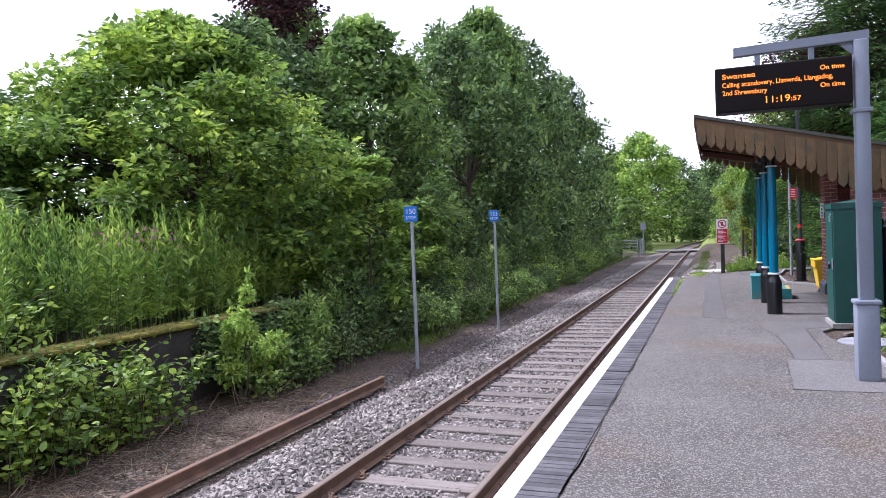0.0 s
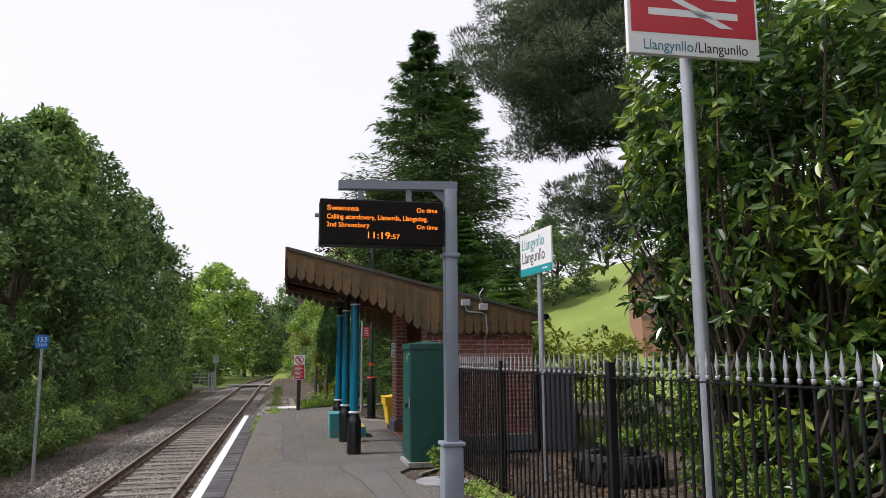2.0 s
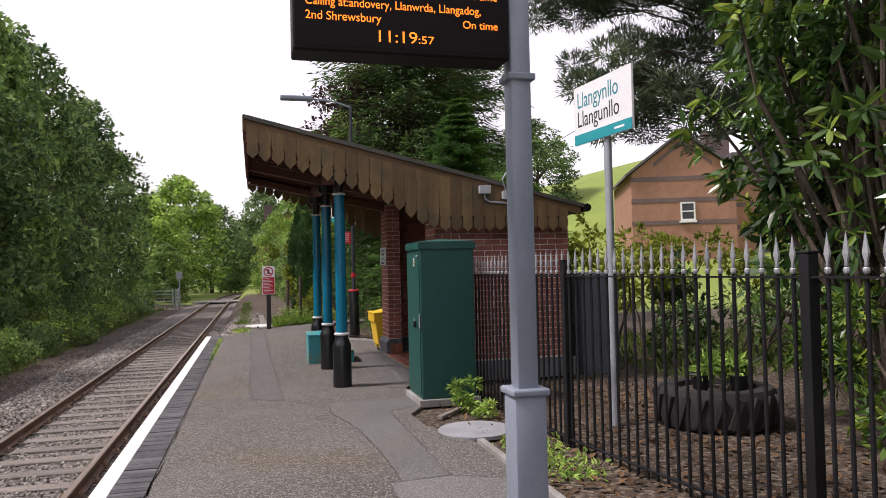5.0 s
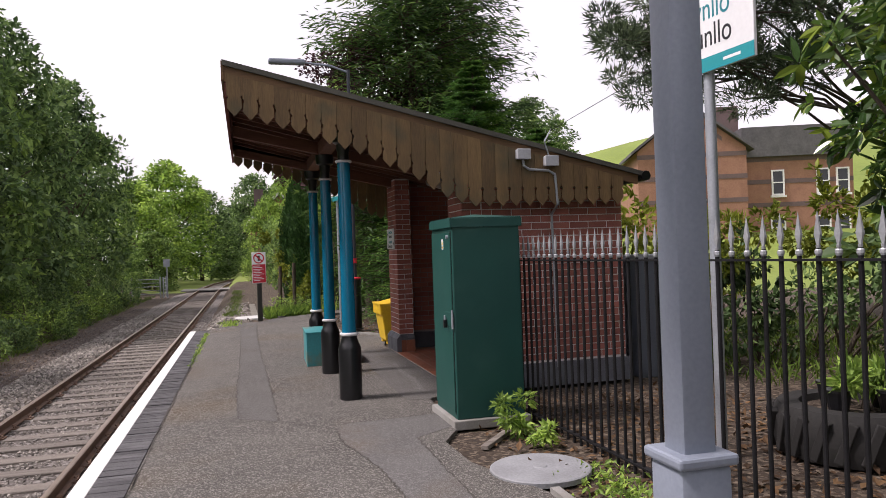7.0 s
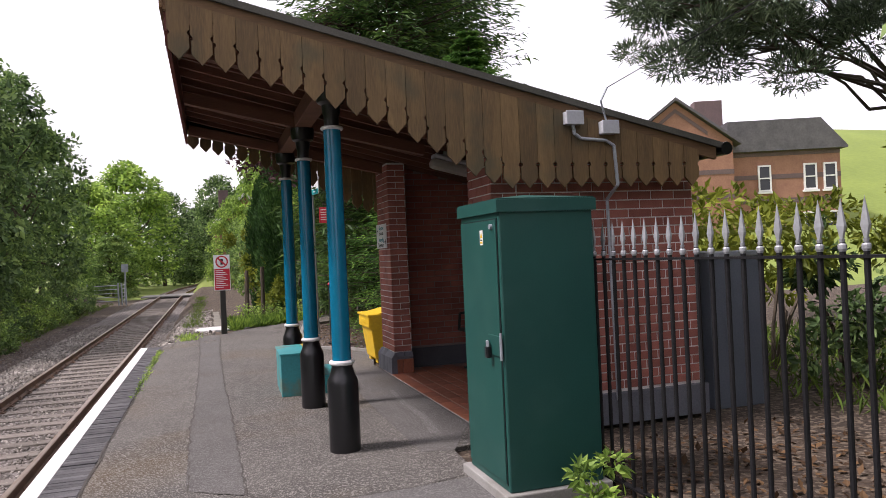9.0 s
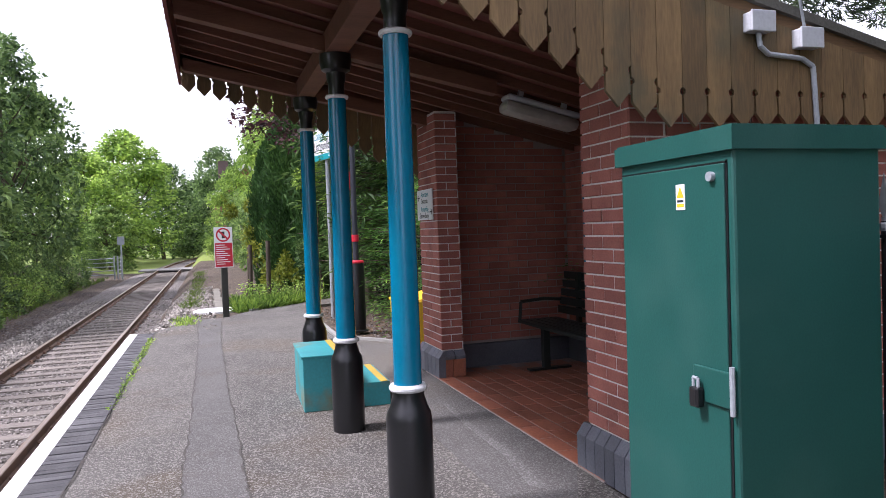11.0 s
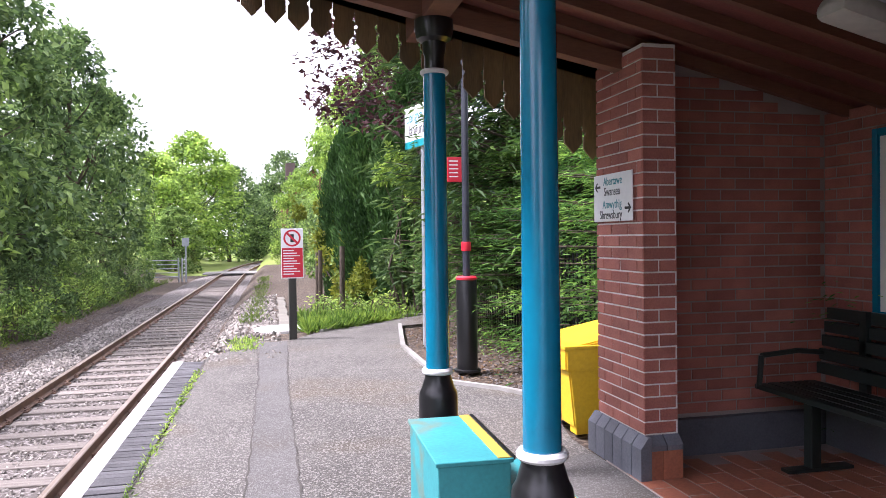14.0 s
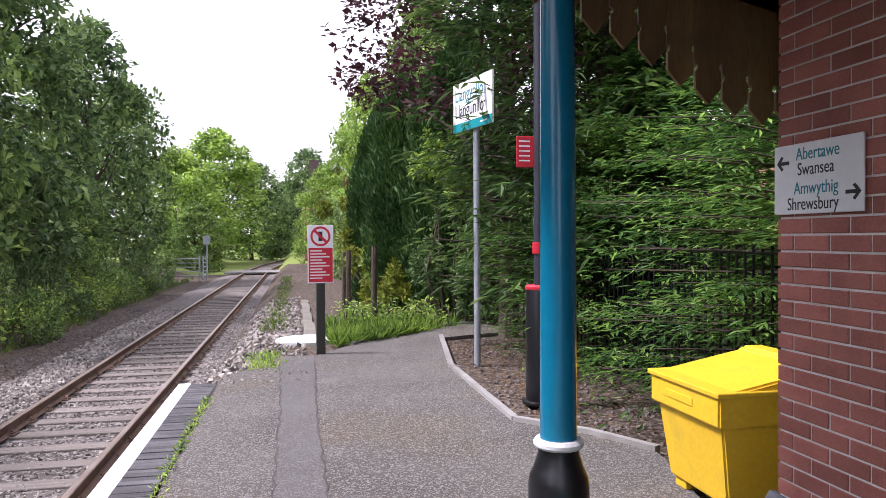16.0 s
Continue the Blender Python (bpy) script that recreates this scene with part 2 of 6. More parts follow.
INK = mat("black_lettering", (0.015, 0.016, 0.02), (0.012, 0.012, 0.016), 0.5, bump=0)
TEAL_INK = mat("teal_lettering", (0.01, 0.22, 0.27), (0.01, 0.2, 0.25), 0.5, bump=0)
SCREEN = mat("display_glass", (0.010, 0.006, 0.006), (0.008, 0.005, 0.005), 0.5, bump=0, spec=0.15)
LED = glowmat("amber_led", (1.0, 0.24, 0.015), 2.6)
WOOD_DARK = mat("dark_bench_paint", (0.012, 0.02, 0.018), (0.008, 0.014, 0.013), 0.5)
POSTER = mat("poster_paper", (0.72, 0.72, 0.70), (0.64, 0.64, 0.62), 0.35, coarse=2, fine=20, bump=0)
DIFFUSER = mat("lamp_diffuser", (0.42, 0.40, 0.36), (0.3, 0.285, 0.26), 0.3, coarse=3, fine=20, bump=0.1)
RUBBER = mat("old_tyre_rubber", (0.022, 0.021, 0.02), (0.010, 0.010, 0.0095), 0.9, coarse=3, fine=40, bump=0.5)
BARK = mat("bark", (0.11, 0.085, 0.06), (0.05, 0.04, 0.03), 0.95, coarse=3, fine=18, bump=0.9, depth=0.02, stretch=(3, 3, 0.6))
HOUSE_BRICK = mat("orange_house_brick", (0.36, 0.19, 0.125), (0.26, 0.13, 0.09), 0.9, coarse=2.5, fine=14, bump=0.3)
HOUSE_BAND = mat("dark_house_brick", (0.16, 0.11, 0.105), (0.11, 0.08, 0.078), 0.9, fine=14)
SLATE = mat("slate_roof", (0.12, 0.115, 0.12), (0.07, 0.068, 0.07), 0.8, coarse=2, fine=10, bump=0.4)
GLASS_DARK = mat("window_glass", (0.03, 0.035, 0.04), (0.02, 0.022, 0.026), 0.08, bump=0)
WHITE_FRAME = mat("white_window_frame", (0.78, 0.78, 0.77), (0.7, 0.7, 0.68), 0.5)
MOSS = mat("moss", (0.24, 0.20, 0.025), (0.06, 0.06, 0.018), 0.98, coarse=4, fine=50, bump=1.0, depth=0.02)
OLD_WALL = mat("old_dark_wall", (0.06, 0.055, 0.05), (0.03, 0.028, 0.025), 0.95, coarse=2, fine=20, bump=0.7, depth=0.02)
DRY = mat("dry_stalks", (0.30, 0.23, 0.155), (0.15, 0.11, 0.07), 0.95, island=0.3)
# Spread from near-black to bright puts crown shade and lit tips into leaf colour.
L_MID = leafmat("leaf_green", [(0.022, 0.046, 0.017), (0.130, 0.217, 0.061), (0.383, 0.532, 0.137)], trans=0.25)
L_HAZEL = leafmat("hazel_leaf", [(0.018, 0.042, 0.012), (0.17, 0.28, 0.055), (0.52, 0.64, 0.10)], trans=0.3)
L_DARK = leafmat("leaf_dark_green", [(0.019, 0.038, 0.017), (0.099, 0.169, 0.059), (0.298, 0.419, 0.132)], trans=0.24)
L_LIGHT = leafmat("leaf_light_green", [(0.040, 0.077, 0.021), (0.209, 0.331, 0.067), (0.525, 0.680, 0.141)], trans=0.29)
L_SPRUCE = leafmat("spruce_needles", [(0.013, 0.032, 0.014), (0.06, 0.12, 0.034), (0.17, 0.27, 0.055)], rough=0.6, trans=0.2)
L_NEAR = leafmat("fir_sprays", [(0.016, 0.05, 0.014), (0.072, 0.17, 0.034), (0.25, 0.42, 0.072)], rough=0.5, trans=0.32)
L_PINE = leafmat("pine_needles", [(0.019, 0.032, 0.019), (0.088, 0.128, 0.070), (0.227, 0.290, 0.149)], rough=0.6, trans=0.10)
# Bright last stop paints laurel highlights; darker mids deepen the shade between leaves.
L_LAUREL = leafmat("laurel_leaf", [(0.010, 0.026, 0.008), (0.036, 0.085, 0.02), (0.085, 0.16, 0.026), (0.36, 0.45, 0.055)], rough=0.26, trans=0.22, spec=0.5)
L_CYPRESS = leafmat("cypress_foliage", [(0.012, 0.036, 0.012), (0.04, 0.10, 0.024), (0.085, 0.17, 0.04)], rough=0.6, trans=0.12)
L_GOLD = leafmat("golden_leaf", [(0.062, 0.087, 0.009), (0.163, 0.198, 0.022), (0.294, 0.326, 0.042)], trans=0.28)
L_COPPER = leafmat("copper_leaf", [(0.024, 0.013, 0.014), (0.045, 0.019, 0.022), (0.08, 0.028, 0.03)], trans=0.3)
L_GRASS = leafmat("grass_blade", [(0.037, 0.068, 0.011), (0.103, 0.172, 0.026), (0.210, 0.284, 0.053)], trans=0.24)
L_DEAD = leafmat("dead_leaf", [(0.03, 0.018, 0.010), (0.075, 0.044, 0.024), (0.23, 0.135, 0.065)], rough=0.8, trans=0.1)
L_WILLOW = leafmat("willowherb_leaf", [(0.035, 0.075, 0.018), (0.16, 0.27, 0.048), (0.42, 0.54, 0.09)], trans=0.36)
FLOWER = leafmat("pink_flower", [(0.30, 0.08, 0.22), (0.42, 0.13, 0.30)], trans=0.3)
L_WHITE = leafmat("white_flower", [(0.6, 0.6, 0.5), (0.75, 0.75, 0.66)], trans=0.3)


# ---------------- mesh helpers ----------------
def link_mesh(name, bm, material, smooth=False):
    me = bpy.data.meshes.new(name)
    bm.normal_update()
    bm.to_mesh(me)
    bm.free()
    for mt in (material if isinstance(material, (list, tuple)) else [material]):
        me.materials.append(mt)
    if smooth:
        for p in me.polygons:
            p.use_smooth = True
        me.set_sharp_from_angle(angle=radians(35))
    return me


def part(name, bm, material, parent=None, label="", m=None, smooth=False):
    """One mesh object, under a thing or a part."""
    me = bm if isinstance(bm, bpy.types.Mesh) else link_mesh(name, bm, material, smooth)
    ob = new(name, me)
    if parent is not None:
        ob.parent = parent
    if m is not None:
        ob.matrix_basis = m
    if label:
        ob["label"] = label
    return ob


def thing(name, x, y, z, rz=0.0, label="", category="", group="", kind=""):
    e = new(name)
    e.empty_display_size = 0.1
    e.matrix_basis = pose(x, y, z, 0, 0, rz)
    return tagged(e, label, category, group, kind)


def box(x0, x1, y0, y1, z0, z1, bevel=0.0, bm=None, mi=0):
    bm = bm or bmesh.new()
    vs = [bm.verts.new(p) for p in ((x0, y0, z0), (x1, y0, z0), (x1, y1, z0), (x0, y1, z0), (x0, y0, z1), (x1, y0, z1), (x1, y1, z1), (x0, y1, z1))]
    fs = [bm.faces.new([vs[i] for i in q]) for q in ((3, 2, 1, 0), (4, 5, 6, 7), (0, 1, 5, 4), (1, 2, 6, 5), (2, 3, 7, 6), (3, 0, 4, 7))]
    for f in fs:
        f.material_index = mi
    if bevel:
        bmesh.ops.bevel(bm, geom=list({e for f in fs for e in f.edges}), offset=bevel, segments=2, affect="EDGES", profile=0.5)
    return bm


def tube(p0, p1, r0, r1=None, seg=12, bm=None, caps=True):
    bm = bm or bmesh.new()
    r1 = r0 if r1 is None else r1
    p0, p1 = Vector(p0), Vector(p1)
    q = (p1 - p0).to_track_quat("Z", "Y")
    rings = []
    for p, r in ((p0, r0), (p1, r1)):
        rings.append([bm.verts.new(p + q @ Vector((r * math.cos(2 * math.pi * i / seg), r * math.sin(2 * math.pi * i / seg), 0))) for i in range(seg)])
    for i in range(seg):
        j = (i + 1) % seg
        bm.faces.new((rings[0][i], rings[0][j], rings[1][j], rings[1][i]))
    if caps:
        bm.faces.new(rings[0][::-1]), bm.faces.new(rings[1])
    return bm


def pipe(points, r, seg=8, bm=None):
    bm = bm or bmesh.new()
    for a, b in zip(points, points[1:]):
        tube(a, b, r, r, seg, bm)
    return bm


def lathe(profile, seg=24, bm=None):
    bm = bm or bmesh.new()
    rings = [[bm.verts.new((r * math.cos(2 * math.pi * i / seg), r * math.sin(2 * math.pi * i / seg), z)) for i in range(seg)] for r, z in profile]
    for a, b in zip(rings, rings[1:]):
        for i in range(seg):
            j = (i + 1) % seg
            bm.faces.new((a[i], a[j], b[j], b[i]))
    bm.faces.new(rings[0][::-1]), bm.faces.new(rings[-1])
    return bm


def extrude(poly, y0, y1, bm=None):
    """A closed outline in the x-z plane, drawn out along y."""
    bm = bm or bmesh.new()
    a = [bm.verts.new((x, y0, z)) for x, z in poly]
    b = [bm.verts.new((x, y1, z)) for x, z in poly]
    k = len(poly)
    for i in range(k):
        bm.faces.new((a[i], a[(i + 1) % k], b[(i + 1) % k], b[i]))
    bm.faces.new(a[::-1]), bm.faces.new(b)
    bmesh.ops.recalc_face_normals(bm, faces=bm.faces)
    return bm


def slab(poly, z0, z1, bm=None):
    """A closed outline in plan, from z0 to z1."""
    bm = bm or bmesh.new()
    a = [bm.verts.new((x, y, z0)) for x, y in poly]
    b = [bm.verts.new((x, y, z1)) for x, y in poly]
    k = len(poly)
    for i in range(k):
        bm.faces.new((a[i], a[(i + 1) % k], b[(i + 1) % k], b[i]))
    bm.faces.new(a[::-1]), bm.faces.new(b)
    bmesh.ops.recalc_face_normals(bm, faces=bm.faces)
    return bm


def facing(origin, right, up=(0, 0, 1)):
    """A pose whose x runs to the right and y up on an upright face."""
    r, u = Vector(right).normalized(), Vector(up).normalized()
    n = r.cross(u)
    return Matrix(((r.x, u.x, n.x, origin[0]), (r.y, u.y, n.y, origin[1]), (r.z, u.z, n.z, origin[2]), (0, 0, 0, 1)))


def text(name, words, size, material, m, parent, align="LEFT", wide=1.0):
    cu = bpy.data.curves.new(name, "FONT")
    cu.body, cu.size, cu.align_x, cu.align_y, cu.extrude = words, size, align, "CENTER", 0.0008
    ob = bpy.data.objects.new(name, cu)
    scene.collection.objects.link(ob)
    bpy.context.view_layer.update()
    me = bpy.data.meshes.new_from_object(ob.evaluated_get(bpy.context.evaluated_depsgraph_get()))
    bpy.data.objects.remove(ob)
    me.materials.clear()
    me.materials.append(material)
    return part(name, me, material, parent, m=m @ Matrix.Diagonal((wide, 1, 1, 1)))


def soup(name, V, F, material):
    me = bpy.data.meshes.new(name)
    me.from_pydata(V.tolist(), [], F.tolist())
    me.materials.append(material)
    return me


def leaves(name, P, D, size, ratio, material, rng, up=0.5, fold=0.18, oval=False):
    """Leaves at P that point along D, folded along the rib: two triangles each, or an oval of six corners."""
    n = len(P)
    D = D / (np.linalg.norm(D, axis=1, keepdims=True) + 1e-9)
    N = rng.normal(size=(n, 3)) * (1 - up)
    N[:, 2] += up
    S = np.cross(D, N)
    S /= np.linalg.norm(S, axis=1, keepdims=True) + 1e-9
    U = np.cross(S, D)
    L = (size * rng.uniform(0.6, 1.3, n))[:, None]
    W = L * ratio * 0.5
    mid = P + D * L * 0.45 + U * L * fold
    if oval:
        lo, hi = P + D * L * 0.3 + U * L * fold * 0.8, P + D * L * 0.68 + U * L * fold * 0.7
        V = np.stack([P, lo + S * W * 0.9, hi + S * W * 0.85, P + D * L, hi - S * W * 0.85, lo - S * W * 0.9], 1)
        i = np.arange(n)[:, None] * 6
        F = np.concatenate([i + [0, 1, 2], i + [0, 2, 3], i + [0, 3, 4], i + [0, 4, 5]], 0)
        return soup(name, V.reshape(-1, 3), F, material)
    V = np.empty((n, 4, 3))
    V[:, 0], V[:, 1], V[:, 2], V[:, 3] = P, mid + S * W, P + D * L, mid - S * W
    i = np.arange(n)[:, None] * 4
    F = np.concatenate([i + [0, 1, 2], i + [0, 2, 3]], 0)
    return soup(name, V.reshape(-1, 3), F, material)


def blob(rng, n, c, r):
    """Points in a soft ellipsoid, denser near its skin."""
    d = rng.normal(size=(n, 3))
    d /= np.linalg.norm(d, axis=1, keepdims=True)
    return np.array(c) + d * np.array(r) * (rng.uniform(0.35, 1.05, (n, 1)) ** 0.6), d


def limb(bm, a, b, r0, r1, rng, bends=3, wob=0.12, seg=7):
    a, b = np.array(a, float), np.array(b, float)
    k = np.linalg.norm(b - a)
    pts = [a + (b - a) * i / bends + (rng.normal(size=3) * wob * k / bends if 0 < i < bends else 0) for i in range(bends + 1)]
    for i in range(bends):
        tube(pts[i], pts[i + 1], r0 + (r1 - r0) * i / bends, r0 + (r1 - r0) * (i + 1) / bends, seg, bm, caps=False)
    return pts


def broadleaf(name, h, r, n, size, lm, seed, low=0.12, clumps=60, ratio=0.62, label="", category="tree", trunk_r=None, tuft=(0.13, 0.27)):
    rng = np.random.default_rng(seed)
    t = thing(name, 0, 0, 0, 0, label, category)
    bm = bmesh.new()
    tr = trunk_r or 0.022 * h
    top = (rng.normal() * 0.05 * h, rng.normal() * 0.05 * h, h * 0.86)
    spine = limb(bm, (0, 0, -0.2), top, tr, tr * 0.2, rng, 5, 0.10, 9)
    C, R = [], []
    for i in range(clumps):
        f = low + (1 - low) * rng.uniform(0, 1) ** 0.9
        prof = math.sin(math.pi * min(1.0, 0.22 + 0.78 * f)) ** 0.7
        a = rng.uniform(0, 2 * math.pi)
        d = r * prof * (rng.uniform(0.78, 1.06) if i % 4 else rng.uniform(0.2, 0.8))
        c = np.array((math.cos(a) * d, math.sin(a) * d, h * f * 0.97))
        C.append(c)
        R.append(r * rng.uniform(*tuft))
        if i % 6 == 0:
            s = spine[min(4, max(1, int(f * 4)))]
            limb(bm, s, c, tr * 0.3, tr * 0.06, rng, 3, 0.14, 5)
    P, D = [], []
    w = np.array(R) ** 2
    for c, rr, k in zip(C, R, (w / w.sum() * n).astype(int)):
        p, d = blob(rng, k, c, (rr, rr, rr * 0.46))
        P.append(p)
        D.append(d * np.array((1, 1, 0.5)) + rng.normal(size=d.shape) * np.array((0.8, 0.8, 0.35)) + np.array((0, 0, -0.15)))
    part("trunk", bm, BARK, t, smooth=True)
    part("crown", leaves("crown", np.concatenate(P), np.concatenate(D), size, ratio, lm, rng, up=0.68, fold=0.1), lm, t)
    return t


def conifer(name, h, r, tiers, per, sprays, size, lm, seed, low=0.05, droop=0.35, ratio=0.35, label="", category="tree", limit=99.0):
    rng = np.random.default_rng(seed)
    t = thing(name, 0, 0, 0, 0, label, category)
    bm = bmesh.new()
    limb(bm, (0, 0, -0.2), (0, 0, h * 0.97), 0.018 * h, 0.01, rng, 5, 0.01, 9)
    P, D = [], []
    for i in range(tiers):
        f = low + (1 - low) * (i + rng.uniform(-0.4, 0.4)) / tiers
        f = min(max(f, low), 0.985)
        reach = min(r * (1 - f) + 0.004 * h, limit)
        for j in range(per):
            a = rng.uniform(0, 2 * math.pi)
            le = reach * rng.uniform(0.6, 1.1)
            s = np.linspace(0.08, 1.0, sprays)
            dirv = np.array((math.cos(a), math.sin(a), 0.0))
            z = f * h + le * (0.18 * s - droop * s ** 2 + 0.12 * s ** 3)
            base = dirv[None] * (s * le)[:, None]
            base[:, 2] = z
            side = np.array((-math.sin(a), math.cos(a), 0.0))
            for sg in (-1, 1):
                off = side[None] * (sg * (0.30 * le * (1 - 0.75 * s) * rng.uniform(0.0, 1.0, sprays)))[:, None]
                q = base + off + rng.normal(size=base.shape) * 0.03 * le
                q[:, 2] -= np.abs(off).sum(1) * 0.25
                P.append(q)
                D.append(dirv[None] * 0.8 + side[None] * sg * 0.7 + rng.normal(size=base.shape) * 0.28 + np.array((0, 0, -0.25)))
            if le > 0.5:
                tube((0, 0, f * h), tuple(base[-1] * np.array((0.9, 0.9, 1))), 0.012 + 0.008 * le, 0.004, 4, bm, caps=False)
    part("trunk", bm, BARK, t, smooth=True)
    part("crown", leaves("crown", np.concatenate(P), np.concatenate(D), size, ratio, lm, rng, up=0.75, fold=0.08), lm, t)
    return t


def scatter(name, n, region, zfun, size, ratio, lm, seed, lift=(0.0, 0.3), up=0.5, upright=0.0, label="", category="", fold=0.08):
    """Loose foliage over a piece of ground, as one stuff object. region: a function of the generator and n that gives x and y."""
    rng = np.random.default_rng(seed)
    x, y = region(rng, n)
    z = np.array([zfun(a, b) for a, b in zip(x, y)]) + rng.uniform(lift[0], lift[1], n)
    P = np.stack([x, y, z], 1)
    D = rng.normal(size=(n, 3))
    D[:, 2] = D[:, 2] * 0.4 + upright
    ob = part(name, leaves(name, P, D, size, ratio, lm, rng, up=up, fold=fold), lm)
    return tagged(ob, label, category, kind="stuff")


def S(m, k, kz=None):
    return m @ Matrix.Diagonal((k, k, kz or k, 1))


# ---------------- ground ----------------
def smooth(t):
    t = min(1.0, max(0.0, t))
    return t * t * (3 - 2 * t)


def height(x, y):
    bed = -1.06
    right = -0.04 - 0.28 * smooth((y - 23.0) / 9)
    edge = 0.3 + 0.3 * smooth((y - 21.5) / 3)
    wide = 0.25 + 0.9 * smooth((y - 21.3) / 2)
    z = bed + (right - bed) * smooth((x - edge + wide) / wide)
    near = smooth((16 - y) / 3)
    left = near * smooth((-6.6 - x) / 0.35) * 1.15 + (1 - near) * smooth((-5.4 - x) / 4.0) * 0.9
    z += left
    if x > 6 and y > 18:
        z += 13 * smooth((x - 4) / 40) * smooth((y - 22) / 48)
    if y > 24:
        z += 0.02 * math.sin(x * 1.7 + y) * smooth((y - 24) / 10)
    return z


def axis(lo, hi, near_lo, near_hi, step, grow=1.22):
    a = list(np.arange(near_lo, near_hi + 1e-6, step))
    s, v = step, near_hi
    while v < hi:
        s *= grow
        v += s
        a.append(v)
    s, v = step, near_lo
    while v > lo:
        s *= grow
        v -= s
        a.insert(0, v)
    return a


gx, gy = axis(-900, 900, -9, 6, 0.12), axis(-700, 1500, -2, 30, 0.35)
V = np.array([(x, y, height(x, y)) for y in gy for x in gx])
nx, ny = len(gx), len(gy)
i0 = (np.arange(ny - 1)[:, None] * nx + np.arange(nx - 1)[None]).reshape(-1, 1)
FIELD = mat("field_grass", (0.19, 0.25, 0.042), (0.135, 0.185, 0.032), 0.95, coarse=0.25, fine=3.0, bump=0.5, depth=0.05)
me = soup("ground", V, np.concatenate([i0, i0 + 1, i0 + nx + 1, i0 + nx], 1), EARTH)
me.materials.append(FIELD)
cx, cy = (V[i0[:, 0], 0] + V[i0[:, 0] + 1, 0]) / 2, V[i0[:, 0], 1]
me.polygons.foreach_set("material_index", (((cx > 7.5) & (cy > 24)) | (cy > 60) | (cx < -14) | (cx > 25)).astype(np.int32))
for p in me.polygons:
    p.use_smooth = True
tagged(part("ground", me, EARTH), "brown earth and stony ground with grass fields beyond", "ground", kind="structure")

# ---------------- platform ----------------
PLAT = [(0.35, -9), (2.88, -9), (2.88, 9.4), (2.62, 10.2), (2.60, 10.8), (2.82, 11.2), (2.90, 12.5), (3.28, 12.6), (3.28, 17.0), (3.55, 18.2), (3.28, 18.72), (2.84, 19.25), (2.84, 20.2), (2.85, 21.75), (3.22, 24.1),
        (4.4, 24.6), (4.4, 25.75), (3.7, 25.55), (2.65, 24.9), (1.87, 23.7), (1.40, 22.9), (0.97, 22.9), (0.72, 22.4), (0.45, 21.75), (0.35, 21.45)]
platform = part("platform", slab(PLAT, -0.9, 0.0), ASPHALT)
tagged(platform, "worn grey asphalt platform with patched strips", "platform", kind="structure")
part("platform_face", box(0.05, 0.35, -9, 21.4, -0.97, -0.03), PLATFORM_WALL, platform)
part("white_edge", box(-0.02, 0.10, -9, 21.38, -0.10, 0.004, 0.006), WHITE_LINE, platform, "painted white platform edge")
part("edge_bed", box(0.10, 0.35, -9, 21.4, -0.08, -0.008), JOINT, platform)
part("patch", slab([(1.01, 12.42), (1.03, 12.3), (1.37, 12.06), (1.38, 12.7), (1.37, 13.8), (1.33, 16.6), (1.31, 20.0), (1.36, 22.8), (0.97, 22.8), (1.01, 20.0), (1.02, 16.7), (1.0, 14.0)], -0.05, 0.003), ASPHALT_NEW, platform, "smoother patched trench strip")
part("patch", slab([(1.83, 11.5), (1.84, 11.05), (1.99, 10.3), (2.04, 9.4), (2.05, 8.52), (2.41, 8.56), (2.41, 10.1), (2.42, 11.0), (2.85, 11.3), (2.85, 11.8), (2.39, 11.74), (1.95, 11.72)], -0.05, 0.003), PATCH2, platform, "grey repair strip along the trench")
part("patch", slab([(1.96, 8.5), (1.89, 6.95), (2.86, 6.94), (2.86, 8.3), (2.42, 8.52)], -0.05, 0.004), PATCH3, platform, "pale square repair round the post foot")
part("patch", slab([(2.66, 12.5), (2.9, 12.45), (3.28, 13.2), (3.28, 16.6), (2.8, 16.6), (2.68, 14.6)], -0.05, 0.003), ASPHALT_NEW, platform)
part("patch", slab([(2.88, 13.0), (2.95, 12.92), (3.03, 13.6), (3.02, 14.3), (3.06, 15.0), (3.02, 15.05), (2.97, 14.3), (2.96, 13.6)], -0.05, 0.0055), PATCH3, platform, "pale worn concrete strip")
